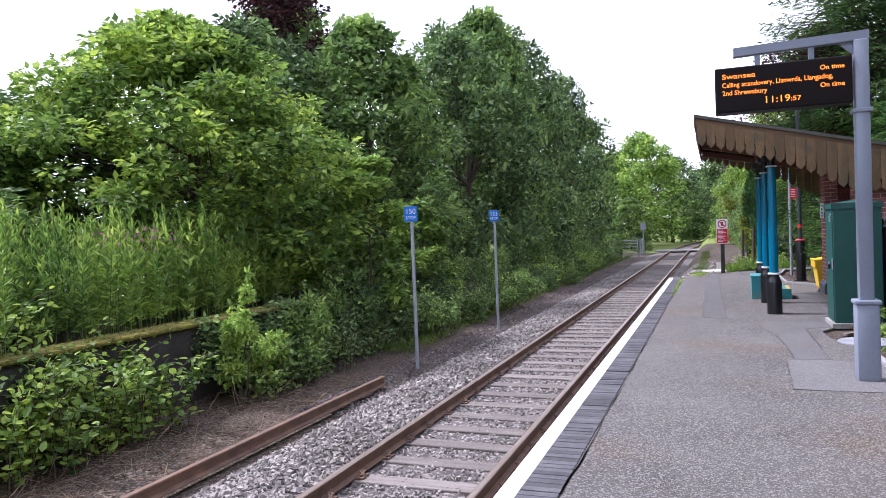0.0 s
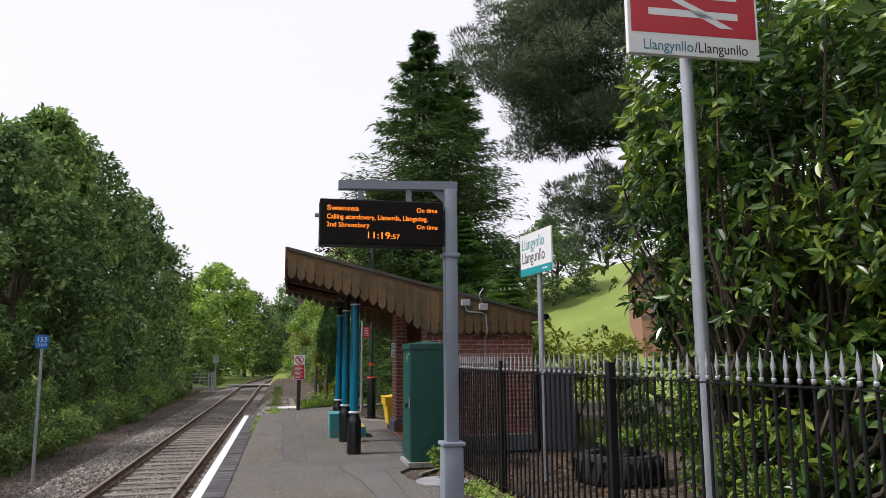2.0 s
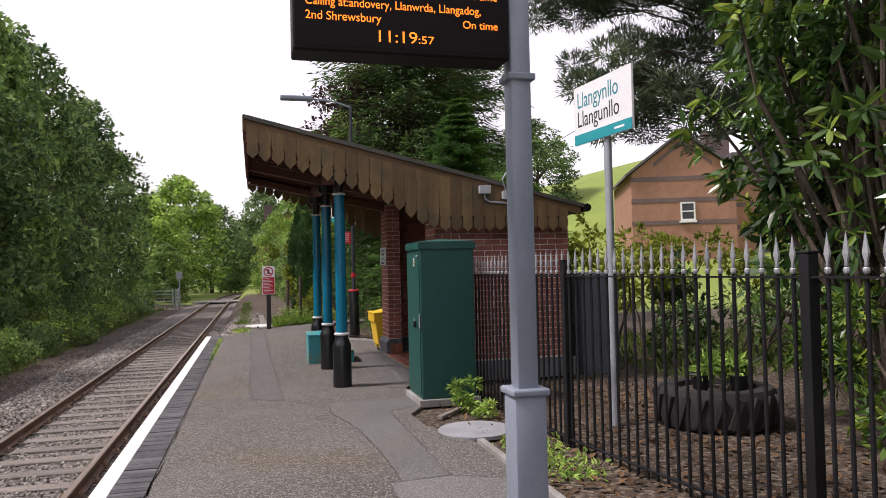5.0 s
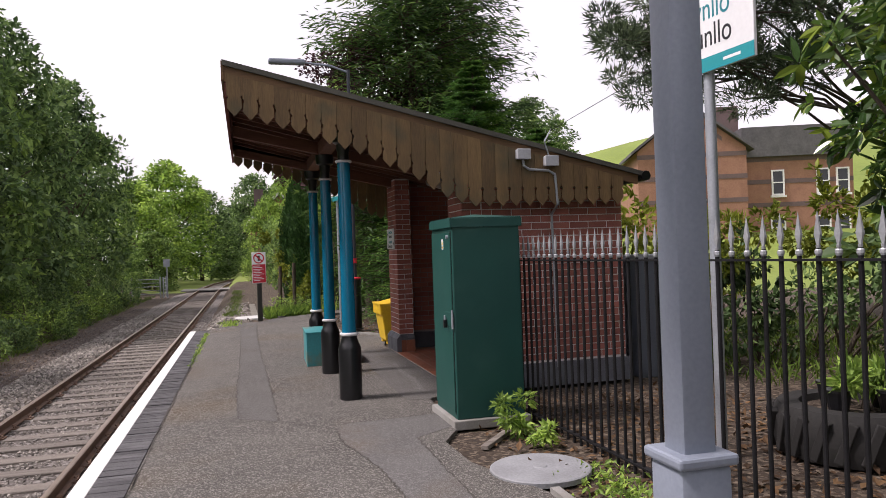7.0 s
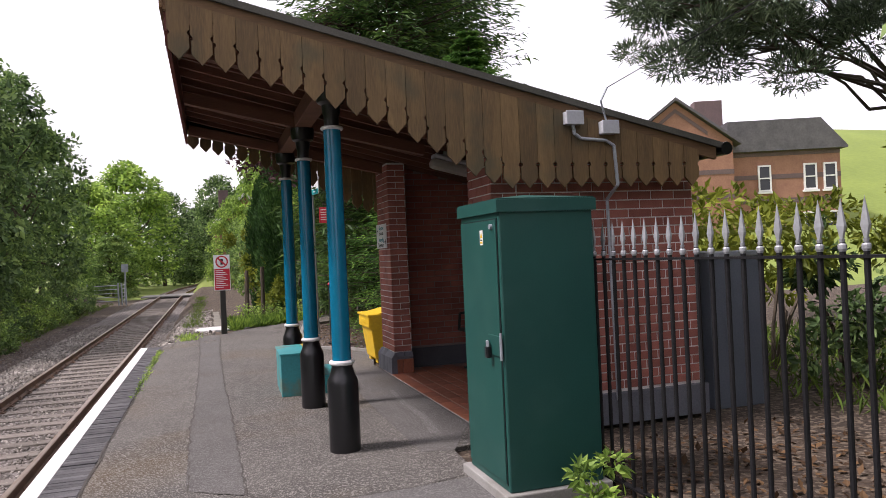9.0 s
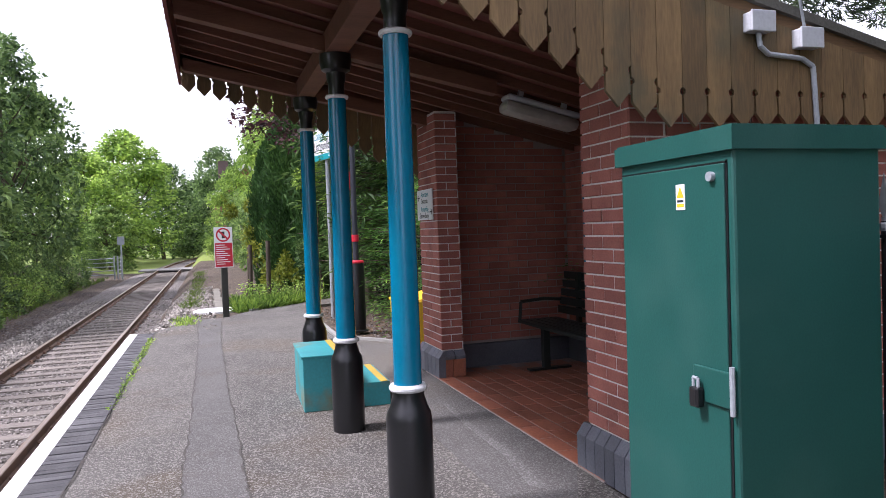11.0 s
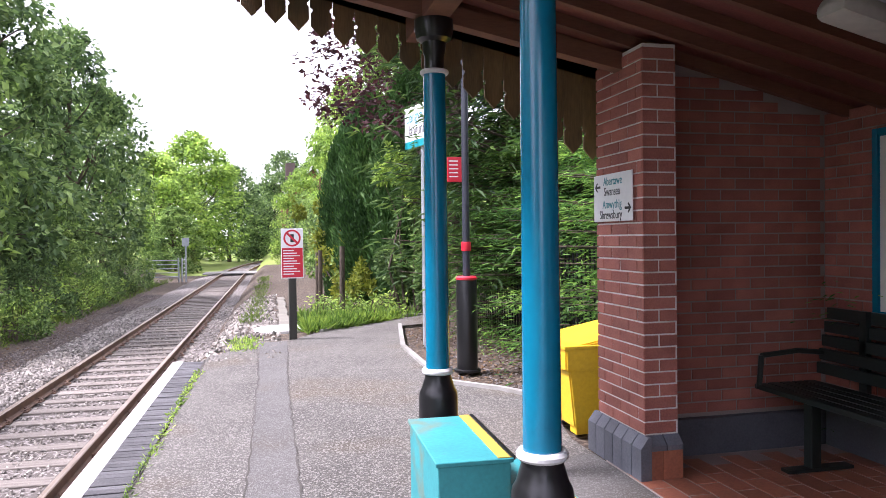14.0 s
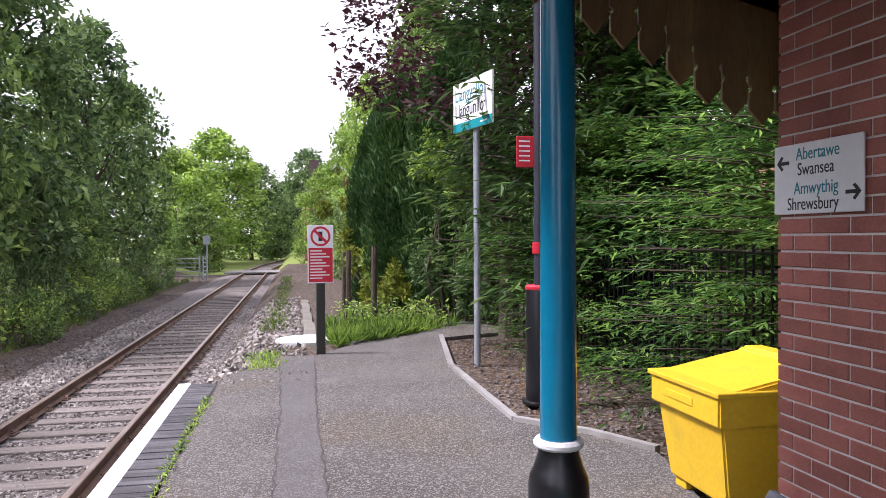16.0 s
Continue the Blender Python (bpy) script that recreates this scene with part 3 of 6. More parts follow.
for pts in ([(1.02, 12.3), (1.0, 14.0), (1.02, 16.7), (1.01, 20.0), (0.95, 22.3)], [(1.38, 12.05), (1.37, 13.8), (1.33, 16.6), (1.31, 20.0), (1.36, 22.3)], [(1.02, 12.3), (1.38, 12.04), (1.62, 11.8), (1.83, 11.54)], [(1.83, 11.54), (1.84, 11.05), (1.99, 10.3), (2.04, 9.4), (2.05, 8.52)], [(1.93, 11.72), (2.39, 11.74), (2.86, 11.87)],
            [(2.42, 11.0), (2.41, 10.1), (2.41, 8.56)], [(1.96, 8.5), (2.42, 8.53), (2.84, 8.32)], [(1.96, 8.5), (1.92, 7.7), (1.89, 6.95)], [(1.89, 6.95), (2.3, 6.93), (2.86, 6.94)], [(0.353, 0.0), (0.36, 7.0), (0.352, 14.0), (0.36, 21.3)], [(0.362, 0.0), (0.354, 7.0), (0.364, 14.0), (0.35, 21.3)]):
    bm = bmesh.new()
    rng = random.Random(len(pts))
    fine = []
    for a, b in zip(pts, pts[1:]):
        fine += [(a[0] + (b[0] - a[0]) * k / 24 + rng.uniform(-0.012, 0.012), a[1] + (b[1] - a[1]) * k / 24) for k in range(24)]
    fine.append(pts[-1])
    for a, b in zip(fine, fine[1:]):
        d = Vector((b[0] - a[0], b[1] - a[1], 0)).normalized()
        s = Vector((-d.y, d.x, 0)) * rng.uniform(0.001, 0.008)
        q = [Vector((*p, 0.0055)) for p in (a, b)]
        bm.faces.new([bm.verts.new(v) for v in (q[0] - s, q[1] - s, q[1] + s, q[0] + s)])
    part("crack", bm, CRACK, platform)
# timber edging along the planted strip
KERB = [(2.90, -2), (2.90, 9.4)], [(3.57, 18.25), (3.3, 18.75), (2.86, 19.25), (2.86, 20.2), (2.87, 21.75), (3.24, 24.2)], [(1.9, 23.72), (2.65, 24.95), (3.7, 25.6), (4.5, 25.8)]
for line in KERB:
    bm = bmesh.new()
    for a, b in zip(line, line[1:]):
        d = Vector((b[0] - a[0], b[1] - a[1], 0)).normalized()
        s = Vector((-d.y, d.x, 0)) * 0.03
        slab([(a[0] - s.x, a[1] - s.y), (b[0] - s.x, b[1] - s.y), (b[0] + s.x, b[1] + s.y), (a[0] + s.x, a[1] + s.y)], -0.2, 0.035, bm)
    tagged(part("edging", bm, CONCRETE), "pale weathered edging strip beside the asphalt", "edging", kind="structure")

# ---------------- track ----------------
XN, XF, ZR = -0.835, -2.34, -0.77
bm = bmesh.new()
PROF = [(-4.0, -1.08), (-3.5, -0.97), (-3.1, -0.905), (-2.62, -0.90), (-2.5, -0.95), (-0.68, -0.95), (-0.55, -0.905), (-0.2, -0.93), (-0.02, -1.06)]
ys = [-9, 0, 30, 62, 90, 140, 260]


def bend(y):
    """The line swings gently to the right far off."""
    return 0.0 if y < 62 else 0.0022 * (y - 62) ** 2 if y < 140 else 0.0022 * 78 ** 2 + 0.343 * (y - 140)


rows = [[bm.verts.new((x + bend(y), y, z)) for x, z in PROF] for y in ys]
for a, b in zip(rows, rows[1:]):
    for k in range(len(PROF) - 1):
        bm.faces.new((a[k], a[k + 1], b[k + 1], b[k]))
tagged(part("ballast_bed", bm, BED), "grey stone ballast bed under the track", "ballast", kind="structure")
RAIL = [(-0.07, -0.15), (0.07, -0.15), (0.07, -0.138), (0.012, -0.12), (0.010, -0.045), (0.034, -0.034), (0.036, -0.008), (0.028, 0.0), (-0.028, 0.0), (-0.036, -0.008), (-0.034, -0.034), (-0.010, -0.045), (-0.012, -0.12), (-0.07, -0.138)]


def rail(x, y0, y1, z, label, shiny=True):
    bm = bmesh.new()
    st = [y for y in [y0] + [q for q in range(62, 260, 8) if y0 < q < y1] + [y1]]
    rr = [[bm.verts.new((x + bend(y) + px, y, z + pz)) for px, pz in RAIL] for y in st]
    for a, b in zip(rr, rr[1:]):
        for k in range(len(RAIL)):
            f = bm.faces.new((a[k], a[(k + 1) % len(RAIL)], b[(k + 1) % len(RAIL)], b[k]))
            f.material_index = 1 if shiny and k in (6, 7, 8) else 0
    bm.faces.new(rr[0][::-1]), bm.faces.new(rr[-1])
    bmesh.ops.recalc_face_normals(bm, faces=bm.faces)
    return tagged(part("rail", bm, [RUST, RAIL_TOP]), label, "rail", "track rails")


rail(XN, -9, 240, ZR, "rusty brown steel running rail with worn head")
rail(XF, -9, 240, ZR, "rusty brown steel running rail with worn head")
rail(-4.12, -9, 10.75, -0.84, "disused rusty rail ending beside the track", False)

bm = box(-1.28, 1.28, -0.125, 0.125, -0.13, 0.0, 0.012)
sl = part("sleeper", bm, SLEEPER)
tagged(sl, "weathered grey wooden sleeper under the rails", "sleeper", "track sleepers")
chair = box(-0.13, 0.13, -0.08, 0.08, 0.0, 0.022, 0.004)
for sx in (-1, 1):
    pipe([(sx * 0.09, -0.05, 0.03), (sx * 0.10, 0.05, 0.055), (sx * 0.06, 0.0, 0.06), (sx * 0.12, -0.02, 0.03)], 0.011, 6, chair)
chair_me = link_mesh("rail_chair", chair, RUST)
for sx in (-0.7525, 0.7525):
    part("rail_chair", chair_me, RUST, sl, m=pose(sx, 0, 0.0))
rng = random.Random(4)
sl.matrix_basis = pose((XN + XF) / 2, -3.0, -0.92)
yy = -2.35
while yy < 62:
    copy_thing(sl, pose((XN + XF) / 2 + rng.uniform(-0.03, 0.03), yy, -0.922 + rng.uniform(-0.008, 0.003), 0, 0, rng.uniform(-1, 1)))
    yy += 0.66

# ballast stones
def stones(name, n, xr, yr, zf, size, seed, label, material=STONE):
    rng = np.random.default_rng(seed)
    x = rng.uniform(*xr, n)
    y = yr[0] + (yr[1] - yr[0]) * rng.uniform(0, 1, n) ** 1.5
    z = np.array([zf(a, b) for a, b in zip(x, y)])
    o = np.array(((1, 0, 0), (-1, 0, 0), (0, 1, 0), (0, -1, 0), (0, 0, 1), (0, 0, -1)), float)
    s = size * rng.uniform(0.55, 1.4, (n, 1, 3))
    A = rng.normal(size=(n, 3, 3))
    Q = np.linalg.qr(A)[0]
    W = np.einsum("nij,nkj->nki", Q, o[None] * s * rng.uniform(0.7, 1.15, (n, 6, 1))) + np.stack([x, y, z], 1)[:, None]
    f = np.array(((0, 2, 4), (2, 1, 4), (1, 3, 4), (3, 0, 4), (2, 0, 5), (1, 2, 5), (3, 1, 5), (0, 3, 5)))
    F = (np.arange(n)[:, None, None] * 6 + f[None]).reshape(-1, 3)
    return tagged(part(name, soup(name, W.reshape(-1, 3), F, material), material), label, "stones", kind="stuff")


def bedz(x, y):
    return float(np.interp(x, [p[0] for p in PROF], [p[1] for p in PROF])) + 0.006


stones("ballast_stone", 8000, (-2.25, -0.92), (2.5, 40), bedz, 0.027, 3, "broken grey ballast between the rails")
stones("ballast_stone", 9500, (-3.85, -2.42), (2.5, 40), bedz, 0.042, 5, "broken grey ballast along the shoulder")
stones("ballast_stone", 5000, (-4.75, -3.8), (9, 48), lambda x, y: height(x, y) + 0.004, 0.03, 9, "scattered dark ballast beside the track", STONE_DARK)
stones("ballast_stone", 2500, (-0.76, -0.06), (2.5, 40), bedz, 0.028, 6, "broken grey ballast below the platform edge")
stones("rubble", 1800, (-0.1, 1.25), (21.3, 36), lambda x, y: height(x, y) + 0.01, 0.045, 7, "loose rubble on the slope past the platform end")
stones("rubble", 420, (2.95, 4.3), (18.9, 24.0), lambda x, y: height(x, y) + 0.003, 0.024, 8, "loose gravel on the planted strip", STONE_DARK)

# ---------------- departure display ----------------
d = thing("departure_display", 2.59, 7.51, 0, 0, "departure board with amber text on a grey steel post", "sign")
part("post_base", box(-0.10, 0.10, -0.10, 0.10, 0, 0.74, 0.025), POST_GREY, d, smooth=True)
part("collar", box(-0.115, 0.115, -0.115, 0.115, 0.735, 0.775, 0.012), POST_GREY, d)
part("post", box(-0.064, 0.064, -0.064, 0.064, 0.76, 3.252, 0.015), POST_GREY, d, smooth=True)
part("collar", box(-0.085, 0.085, -0.085, 0.085, 2.56, 2.60, 0.008), POST_GREY, d)
arm = extrude([(-1.12, 3.215), (0.07, 3.25), (0.07, 3.335), (-1.12, 3.30)], -0.05, 0.05)
part("arm", arm, POST_GREY, d)
part("gusset", extrude([(-0.20, 3.243), (-0.064, 3.247), (-0.064, 3.12)], -0.012, 0.012), POST_GREY, d)
for hx in (-0.90, -0.42):
    part("hanger", box(hx - 0.025, hx + 0.025, -0.03, 0.03, 3.09, 3.24, 0.004), POST_GREY, d)
sc = part("housing", box(-1.30, -0.085, -0.11, 0.11, 2.655, 3.10, 0.012), SCREEN, d, "black display housing")
F0 = facing((0, -0.1125, 0), (1, 0, 0))
part("screen", box(-1.27, -0.115, -0.1118, -0.111, 2.685, 3.075), SCREEN, sc)
for s, x, z, sz, al, wd in (("Swansea", -1.235, 3.008, 0.070, "LEFT", 1.3), ("On time", -0.15, 3.008, 0.062, "RIGHT", 1.0), ("Calling at:andovery, Llanwrda, Llangadog,", -1.235, 2.923, 0.066, "LEFT", 0.9),
                        ("2nd Shrewsbury", -1.235, 2.845, 0.066, "LEFT", 0.95), ("On time", -0.15, 2.842, 0.062, "RIGHT", 1.0), ("11:19", -0.86, 2.748, 0.092, "LEFT", 1.18), (":57", -0.62, 2.740, 0.062, "LEFT", 1.25)):
    text("lettering", s, sz, LED, F0 @ pose(x, z, 0), sc, al, wd)

# ---------------- shelter ----------------
sh = thing("shelter", 0, 0, 0, 0, "brick platform shelter with brown timber canopy", "shelter")
Y0, Y1 = 12.42, 16.90
XT, XB = 1.01, 5.36


def top(x):
    return 3.35 - 0.243 * (x - XT)


roof = part("roof", extrude([(XT - 0.03, top(XT - 0.03)), (XB, top(XB)), (XB, top(XB) - 0.05), (XT - 0.03, top(XT - 0.03) - 0.05)], Y0 - 0.05, Y1 + 0.05), ROOFING, sh, "dark felted sloping roof")
part("gutter", tube((XB + 0.03, Y0 - 0.06, top(XB) - 0.05), (XB + 0.03, Y1 + 0.06, top(XB) - 0.05), 0.055), BLACK, roof)
# soffit boards and rafters follow the slope
nb = 14
for i in range(nb):
    a, b = Y0 + 0.04 + (Y1 - Y0 - 0.08) * i / nb, Y0 + 0.04 + (Y1 - Y0 - 0.08) * (i + 1) / nb
    part("soffit_board", extrude([(XT, top(XT) - 0.054), (XB - 0.1, top(XB - 0.1) - 0.054), (XB - 0.1, top(XB - 0.1) - 0.075), (XT, top(XT) - 0.075)], a + 0.003, b - 0.003), SOFFIT, sh)
    if i:
        part("rafter", extrude([(XT + 0.02, top(XT) - 0.076), (XB - 0.15, top(XB - 0.15) - 0.076), (XB - 0.15, top(XB - 0.15) - 0.15), (XT + 0.02, top(XT) - 0.15)], a - 0.022, a + 0.022), RAFTER, sh)
part("beam", box(2.07, 2.23, Y0 + 0.05, Y1 - 0.05, 2.764, 2.92, 0.006), RAFTER, sh)
for cyy in (12.835, 14.60, 16.35):
    part("bracket_beam", extrude([(1.05, 3.10), (3.4, 2.61), (3.4, 2.50), (1.05, 2.99)], cyy - 0.05, cyy + 0.05), RAFTER, sh)


def low_edge(x):
    return float(np.interp(x, (1.1, 1.6, 2.3, 2.8, 3.1, 3.4), (2.85, 2.71, 2.48, 2.26, 2.07, 1.96)))


def gable(y, s):
    """Barge board and hanging valance boards with pointed ends on one gable."""
    part("barge_board", extrude([(XT - 0.02, top(XT)), (XB - 0.05, top(XB - 0.05)), (XB - 0.05, top(XB - 0.05) - 0.15), (XT - 0.02, top(XT) - 0.19)], y - 0.02 * s, y + 0.02), TIMBER_X, sh)
    n = 28
    w = (5.12 - XT) / n
    for k in range(n):
        a, b = XT + 0.0 + w * k, XT + w * (k + 1)
        m = (a + b) / 2
        za, zb, lo = top(a) - 0.12, top(b) - 0.12, low_edge(m) + (0.08 if s < 0 else 0.0)
        g, s1, hr = 0.0015, 0.006, 0.017
        if lo + 0.2 > min(za, zb):
            continue
        right = [(b - s1, lo + 0.05), (b - s1, lo + 0.135), (b - hr, lo + 0.145), (b - hr, lo + 0.163), (b - g, lo + 0.175), (b - g, zb)]
        left = [(a + b - x, z) for x, z in right[:-1]][::-1]
        bm = extrude([(a + g, za)] + left + [(m, lo - 0.025)] + right, y + 0.0215 if s < 0 else y - 0.042, y + 0.042 if s < 0 else y - 0.0215)
        part("valance_board", bm, TIMBER, sh)


gable(Y0, 1)
gable(Y1, -1)
nf = 30
for k in range(nf):
    a, b = Y0 + 0.03 + (Y1 - Y0 - 0.06) * k / nf, Y0 + 0.03 + (Y1 - Y0 - 0.06) * (k + 1) / nf
    m = (a + b) / 2
    bm = bmesh.new()
    q = [(a + 0.003, 3.28), (b - 0.003, 3.28), (b - 0.003, 3.03), (m, 2.95), (a + 0.003, 3.03)]
    lo_ = [bm.verts.new((XT - 0.015, y, z)) for y, z in q]
    hi_ = [bm.verts.new((XT + 0.008, y, z)) for y, z in q]
    bm.faces.new(lo_), bm.faces.new(hi_[::-1])
    for e in range(5):
        bm.faces.new((lo_[e], hi_[e], hi_[(e + 1) % 5], lo_[(e + 1) % 5]))
    bmesh.ops.recalc_face_normals(bm, faces=bm.faces)
    part("valance_board", bm, SOFFIT, sh)
part("fascia", box(XT - 0.04, XT - 0.016, Y0 - 0.03, Y1 + 0.03, 3.17, 3.35, 0.003), TIMBER_X, sh)

# columns
for cyy in (12.835, 14.60, 16.35):
    c = part("column", lathe([(0.072, 0.64), (0.066, 2.42)], 28), BLUE, sh, "glossy blue iron column", S(pose(2.15, cyy, 0), 1, 1.02), True)
    part("base", lathe([(0.118, 0), (0.118, 0.50), (0.112, 0.535), (0.098, 0.56), (0.080, 0.62), (0.080, 0.645)], 28), BLACK, c, "black column base", smooth=True)
    part("ring", lathe([(0.088, 0.640), (0.097, 0.650), (0.097, 0.662), (0.088, 0.674)], 28), RING, c, "white painted ring", smooth=True)
    part("ring", lathe([(0.080, 2.395), (0.086, 2.403), (0.086, 2.413), (0.080, 2.42)], 28), RING, c, smooth=True)
    part("capital", lathe([(0.058, 2.42), (0.058, 2.50), (0.066, 2.52), (0.072, 2.58), (0.105, 2.60), (0.118, 2.66), (0.118, 2.71)], 28), BLACK, c, "black moulded capital", smooth=True)

# walls: mortar cores with bricks laid on
def brick_mesh(l):
    bm = bmesh.new()
    c = 0.004
    a = [bm.verts.new(p) for p in ((0, 0, 0), (l, 0, 0), (l, 0, 0.065), (0, 0, 0.065))]
    b = [bm.verts.new(p) for p in ((0, -0.004, 0), (l, -0.004, 0), (l, -0.004, 0.065), (0, -0.004, 0.065))]
    f = [bm.verts.new(p) for p in ((c, -0.007, c), (l - c, -0.007, c), (l - c, -0.007, 0.065 - c), (c, -0.007, 0.065 - c))]
    for i in range(4):
        j = (i + 1) % 4
        bm.faces.new((b[i], a[i], a[j], b[j]))
        bm.faces.new((f[i], b[i], b[j], f[j]))
    bm.faces.new(f)
    bmesh.ops.recalc_face_normals(bm, faces=bm.faces)
    return bm


BR_MESH = {}


def brick_of(l, material):
    k = (round(l, 3), material.name)
    if k not in BR_MESH:
        BR_MESH[k] = link_mesh("brick", brick_mesh(l), material)
    return BR_MESH[k]


BRICK_JOBS = []


def face_bricks(parent, origin, right, length, z0, z1, single=True, ztop=None):
    """Courses of brick on a face that starts at origin and runs to the right; ztop: the face's sloping top along its length."""
    BRICK_JOBS.append((parent, origin, right, length, z0, z1, single, ztop))


def lay_bricks():
    for parent, origin, right, length, z0, z1, single, ztop in BRICK_JOBS:
        m0 = facing(origin, right) @ Matrix.Rotation(radians(-90), 4, "X")
        joined = []
        n = int((z1 - z0) / 0.075)
        for c in range(n):
            z = z0 + c * 0.075 + 0.005
            u, first = 0.0, True
            while u < length - 0.02:
                l = 0.1025 if (first and c % 2) else 0.215
                first = False
                l = min(l, length - u)
                if l > 0.03 and (ztop is None or z + 0.07 < ztop(u + l / 2)):
                    jit = Matrix.Translation((0, random.Random(c * 97 + int(u * 1000)).uniform(-0.0015, 0.001), 0))
                    m = m0 @ Matrix.Translation((u, 0, z)) @ jit
                    if single:
                        part("brick", brick_of(l, BRICK), BRICK, parent, m=m)
                    else:
                        joined.append((m, l))
                u += l + 0.01
        if joined:
            V, F, k = [], [], 0
            for m, l in joined:
                me = brick_of(l, BRICK_ST)
                V += [tuple(m @ v.co) for v in me.vertices]
                F += [tuple(k + i for i in p.vertices) for p in me.polygons]
                k += len(me.vertices)
            ms = bpy.data.meshes.new("brickwork")
            ms.from_pydata(V, [], F)
            ms.materials.append(BRICK_ST)
            tagged(part("brickwork", ms, BRICK_ST, parent), kind="stuff")


def pier(y0, y1, ztop):
    p = part("pier", box(3.352, 3.57, y0 + 0.012, y1 - 0.012, 0.0, ztop), MORTAR, sh, "red brick pier with blue brick plinth")
    face_bricks(p, (3.352, y1, 0), (0, -1, 0), y1 - y0, 0.27, ztop)
    face_bricks(p, (3.342, y0 + 0.012, 0), (1, 0, 0), 0.226, 0.27, ztop)
    # sloped plinth of blue bricks, stretchers set upright
    q = 0.055
    n = 6
    for k in range(n):
        a = y0 - q + (y1 - y0 + 2 * q) * k / n
        b = y0 - q + (y1 - y0 + 2 * q) * (k + 1) / n
        bm = extrude([(3.347 - q, 0.0), (3.362, 0.0), (3.362, 0.265), (3.341, 0.265), (3.347 - q, 0.20)], a + 0.004, b - 0.004)
        part("brick", bm, BLUE_PLINTH, p)
    for k in range(2):
        a, b = 3.352 + 0.11 * k, 3.352 + 0.11 * (k + 1)
        bm = bmesh.new()
        pr = [(y0 - q, 0.185), (y0 + 0.02, 0.185), (y0 + 0.02, 0.265), (y0 - 0.002, 0.265), (y0 - q, 0.215)]
        lo_ = [bm.verts.new((a + 0.004, y, z)) for y, z in pr]
        hi_ = [bm.verts.new((b - 0.004, y, z)) for y, z in pr]
        bm.faces.new(lo_), bm.faces.new(hi_[::-1])
        for e in range(5):
            bm.faces.new((lo_[e], hi_[e], hi_[(e + 1) % 5], lo_[(e + 1) % 5]))
        bmesh.ops.recalc_face_normals(bm, faces=bm.faces)
        part("brick", bm, BLUE_PLINTH, p)
    for k in range(2):
        a = 3.305 + 0.135 * k
        part("skirting_tile", box(a + 0.002, a + 0.133, y0 - 0.045, y0 + 0.02, 0.0, 0.182, 0.003), TILE, p, "red quarry skirting tile")
    return p


pier(12.62, 13.15, top(3.38) - 0.16)
pier(16.04, 16.68, top(3.38) - 0.16)
w = part("side_wall", extrude([(3.57, 0), (5.22, 0), (5.22, top(5.22) - 0.06), (3.57, top(3.57) - 0.06)], 12.632, 12.87), MORTAR, sh)
face_bricks(w, (3.575, 12.632, 0), (1, 0, 0), 1.64, 0.27, 2.75, True, lambda u: top(3.58 + u) - 0.09)
part("plinth", extrude([(3.60, 0), (5.26, 0), (5.26, 0.25), (3.60, 0.25)], 12.57, 12.63), BLUE_PLINTH, w)
w = part("side_wall", extrude([(3.57, 0), (5.22, 0), (5.22, top(5.22) - 0.06), (3.57, top(3.57) - 0.06)], 16.44, 16.67), MORTAR_INSIDE, sh)
face_bricks(w, (3.575, 16.44, 0), (1, 0, 0), 1.37, 0.27, 2.75, True, lambda u: top(3.58 + u) - 0.09)
part("plinth", box(3.58, 4.93, 16.38, 16.438, 0.0, 0.25, 0.01), BLUE_PLINTH, w)
w = part("back_wall", box(4.952, 5.21, 12.88, 16.43, 0, top(5.21) - 0.056), MORTAR_INSIDE, sh)
face_bricks(w, (4.952, 16.43, 0), (0, -1, 0), 2.3, 0.27, 2.36)
face_bricks(w, (4.952, 14.13, 0), (0, -1, 0), 1.2, 0.27, 2.36, False)
part("plinth", box(4.90, 4.95, 12.88, 16.38, 0.0, 0.25, 0.01), BLUE_PLINTH, w)
fl = part("tile_bed", box(3.285, 4.95, 12.88, 16.44, -0.06, 0.007), MORTAR_INSIDE, sh)
TILE_MESH = link_mesh("tile", box(0, 0.136, 0, 0.286, 0, 0.006, 0.0015), TILE)

# things in the shelter
ps = thing("direction_sign", 3.334, 16.15, 1.72, 0, "white platform direction sign with arrows on brick", "sign")
part("panel", box(-0.008, 0.002, -0.01, 0.53, -0.16, 0.15, 0.004), SIGN_WHITE, ps)
FP = facing((-0.0085, 0.53, -0.005), (0, -1, 0))
for s, x, z, c in (("Abertawe", 0.30, 0.105, TEAL_INK), ("Swansea", 0.29, 0.038, INK), ("Amwythig", 0.29, -0.045, TEAL_INK), ("Shrewsbury", 0.27, -0.113, INK)):
    text("lettering", s, 0.078, c, FP @ pose(x - 0.02, z, 0), ps, "CENTER", 0.85)
for x, z, sg in ((0.065, 0.075, -1), (0.485, -0.075, 1)):
    bm = bmesh.new()
    for q in ([(-0.04, -0.008), (0.025, -0.008), (0.025, 0.008), (-0.04, 0.008)], [(0.045, 0.0), (0.012, 0.034), (-0.002, 0.026), (0.024, 0.0), (-0.002, -0.026), (0.012, -0.034)]):
        bm.faces.new([bm.verts.new((a * sg, b, 0)) for a, b in q])
    part("arrow", bm, INK, ps, m=FP @ pose(x, z, 0.0005))

